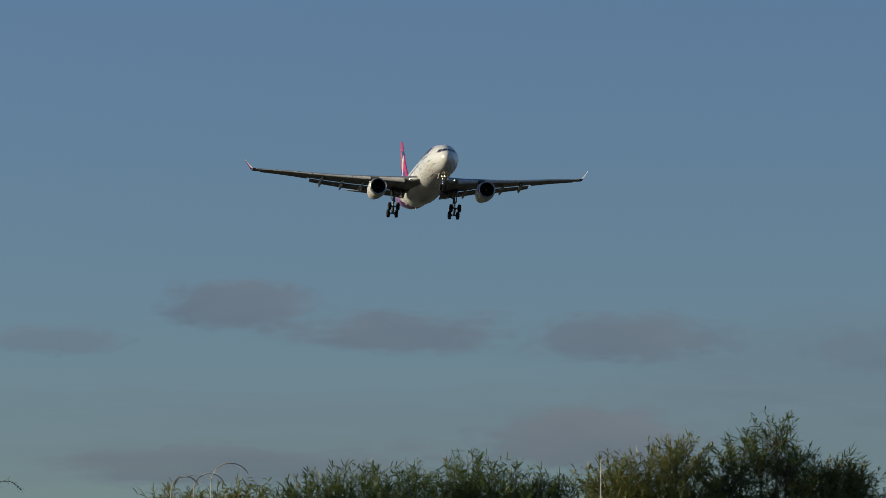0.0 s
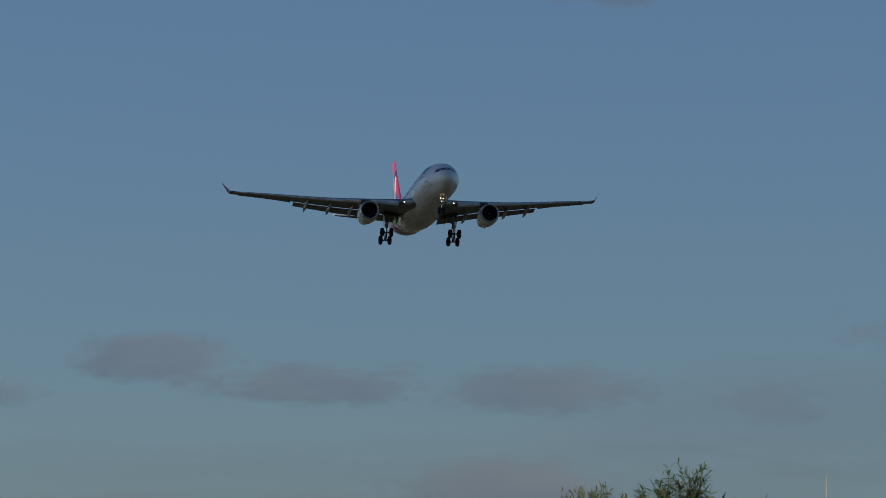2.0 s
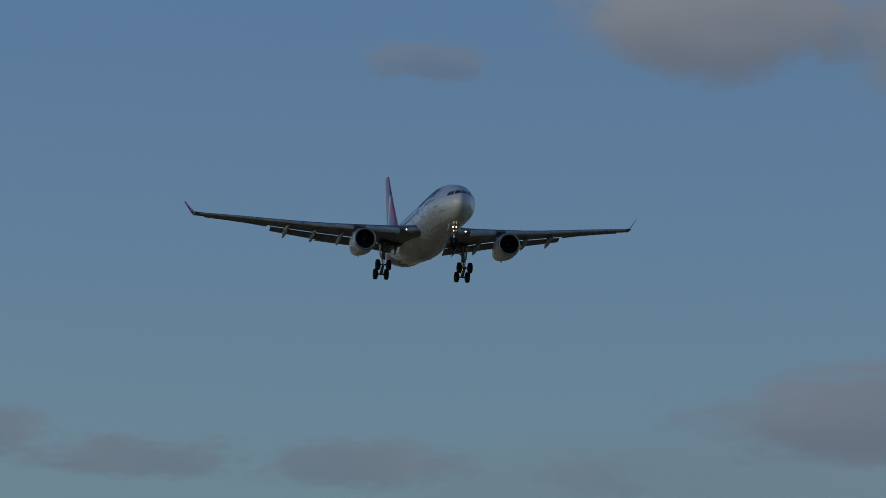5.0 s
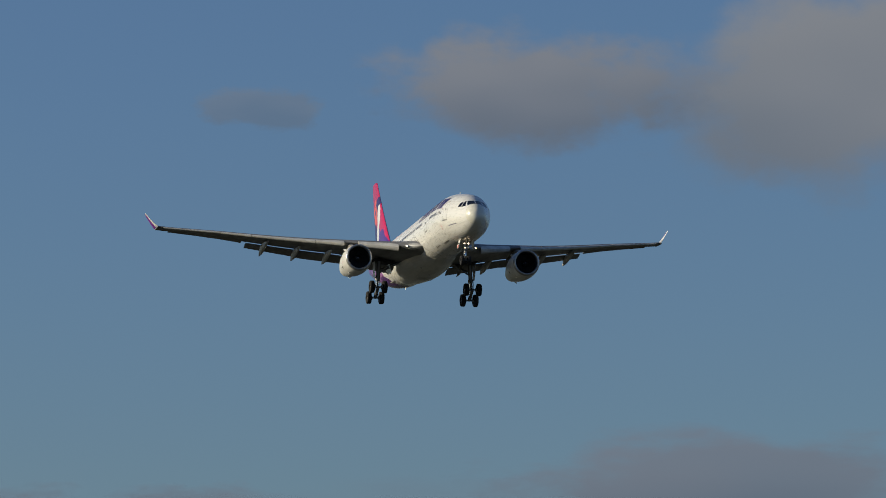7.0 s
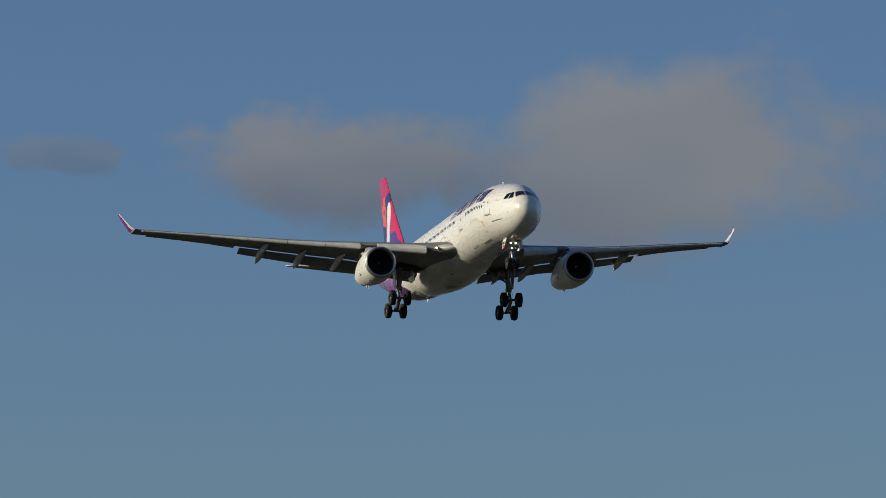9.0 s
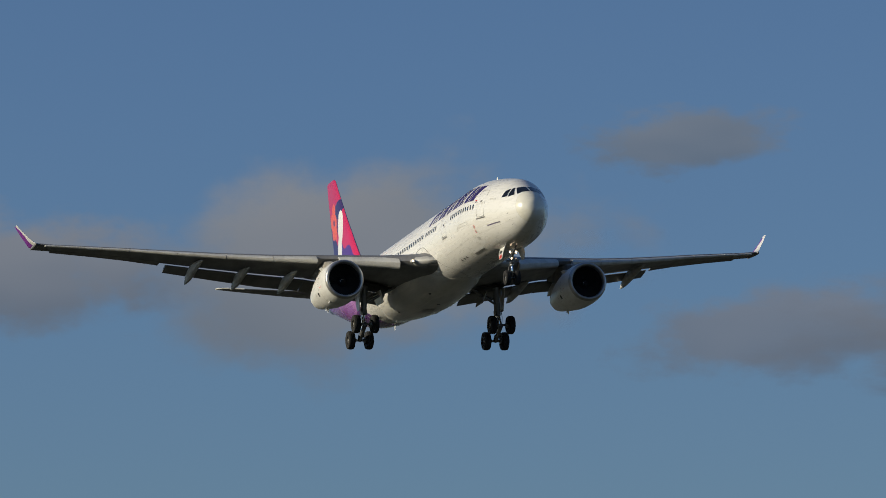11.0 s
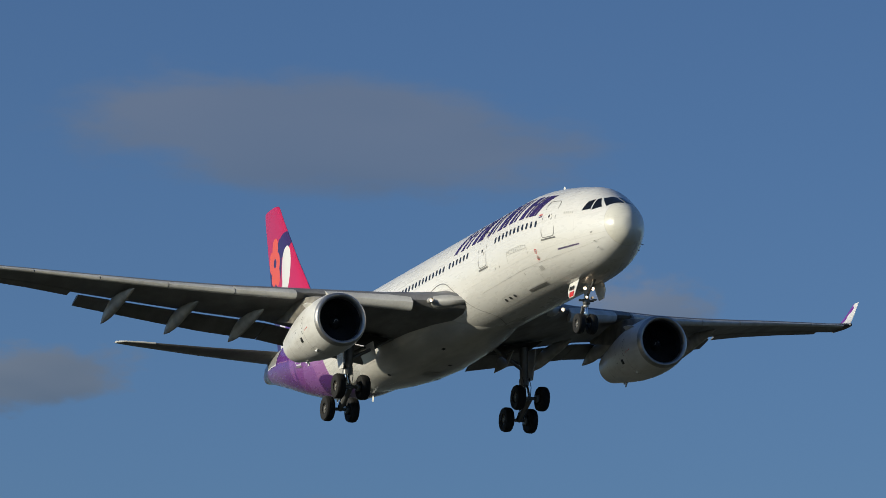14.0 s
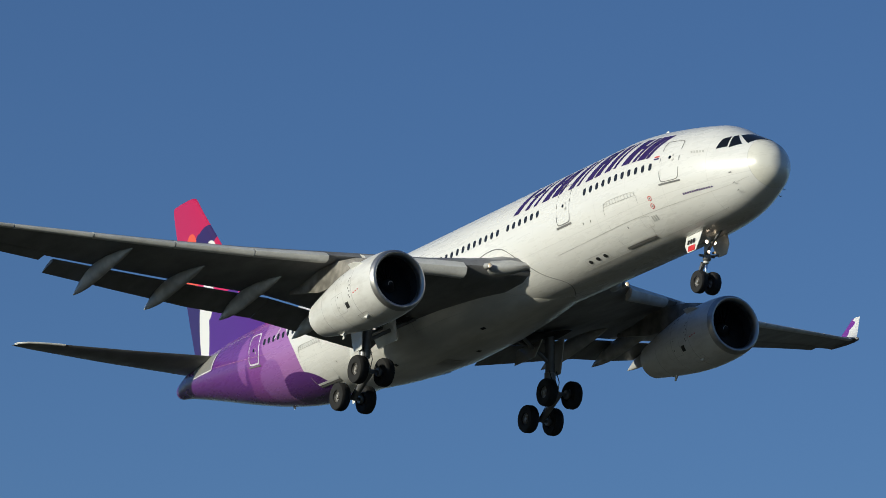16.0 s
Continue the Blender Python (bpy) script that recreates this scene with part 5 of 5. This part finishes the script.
# ---- motion ----
def motions():
    # three cloud banks sink slowly on the wind
    for bank, (az, el, wide, high, alpha, dist, *more) in drifting:
        walk(bank, [(t, cloud_pose(az + side, el + sink, dist)) for t, side, sink in ((0, 0.2, 0.45), (4, 0.2, 0.36), (7.5, 0, 0.0), (10.5, 0, -0.5), (12.2, -0.15, -0.62), (13.2, -0.75, -0.68), (16, -2.0, -0.75))])
    walk(plane, [(t, pose(x, y, z, roll, -pitch, 90 - head)) for t, x, y, z, head, pitch, roll in [
        (0, -3.15, 833.42, 97.07, 171.44, 3.69, -0.78),
        (0.5, 0.53, 813.63, 95.95, 171.85, 3.86, -0.55),
        (1, 3.89, 793.74, 94.83, 172.08, 3.90, -0.40),
        (1.5, 7.01, 773.41, 93.69, 172.15, 3.75, -0.37),
        (2, 10.07, 753.16, 92.51, 172.12, 3.51, -0.47),
        (2.5, 13.31, 732.90, 91.25, 172.11, 3.26, -0.59),
        (3, 16.73, 712.83, 89.91, 172.12, 3.00, -0.64),
        (3.5, 20.49, 691.46, 88.49, 172.19, 2.69, -0.67),
        (4, 24.47, 669.31, 87.02, 172.30, 2.40, -0.63),
        (6.5, 42.29, 556.84, 76.92, 173.24, 1.78, -0.41),
        (7, 45.92, 534.24, 75.19, 173.23, 1.46, -0.13),
        (7.5, 49.62, 511.53, 73.47, 173.26, 1.24, 0.11),
        (8, 53.29, 489.00, 71.76, 173.43, 1.19, 0.26),
        (10.5, 67.50, 380.45, 61.56, 174.93, 1.94, 1.46),
        (11, 70.27, 357.65, 60.22, 175.62, 1.48, 1.56),
        (11.5, 72.76, 334.93, 58.93, 176.26, 0.90, 1.43),
        (12, 74.72, 311.71, 57.57, 176.85, 0.40, 1.27),
        (12.5, 75.82, 291.10, 56.11, 177.32, 0.02, 1.15),
        (13, 76.47, 272.09, 54.53, 177.73, -0.08, 0.99),
        (13.5, 77.33, 247.87, 52.59, 178.04, 0.08, 0.74),
        (14, 87.27, 252.15, 55.46, 178.28, 0.53, 0.36),
        (14.5, 99.87, 258.50, 60.99, 178.33, 0.74, 0.19),
        (15, 108.51, 258.58, 65.75, 177.80, 0.92, 0.30),
        (15.5, 111.40, 233.76, 64.05, 177.67, 1.21, 0.45),
        (16, 109.50, 203.50, 59.76, 177.32, 1.66, 0.54),
    ]])


motions()
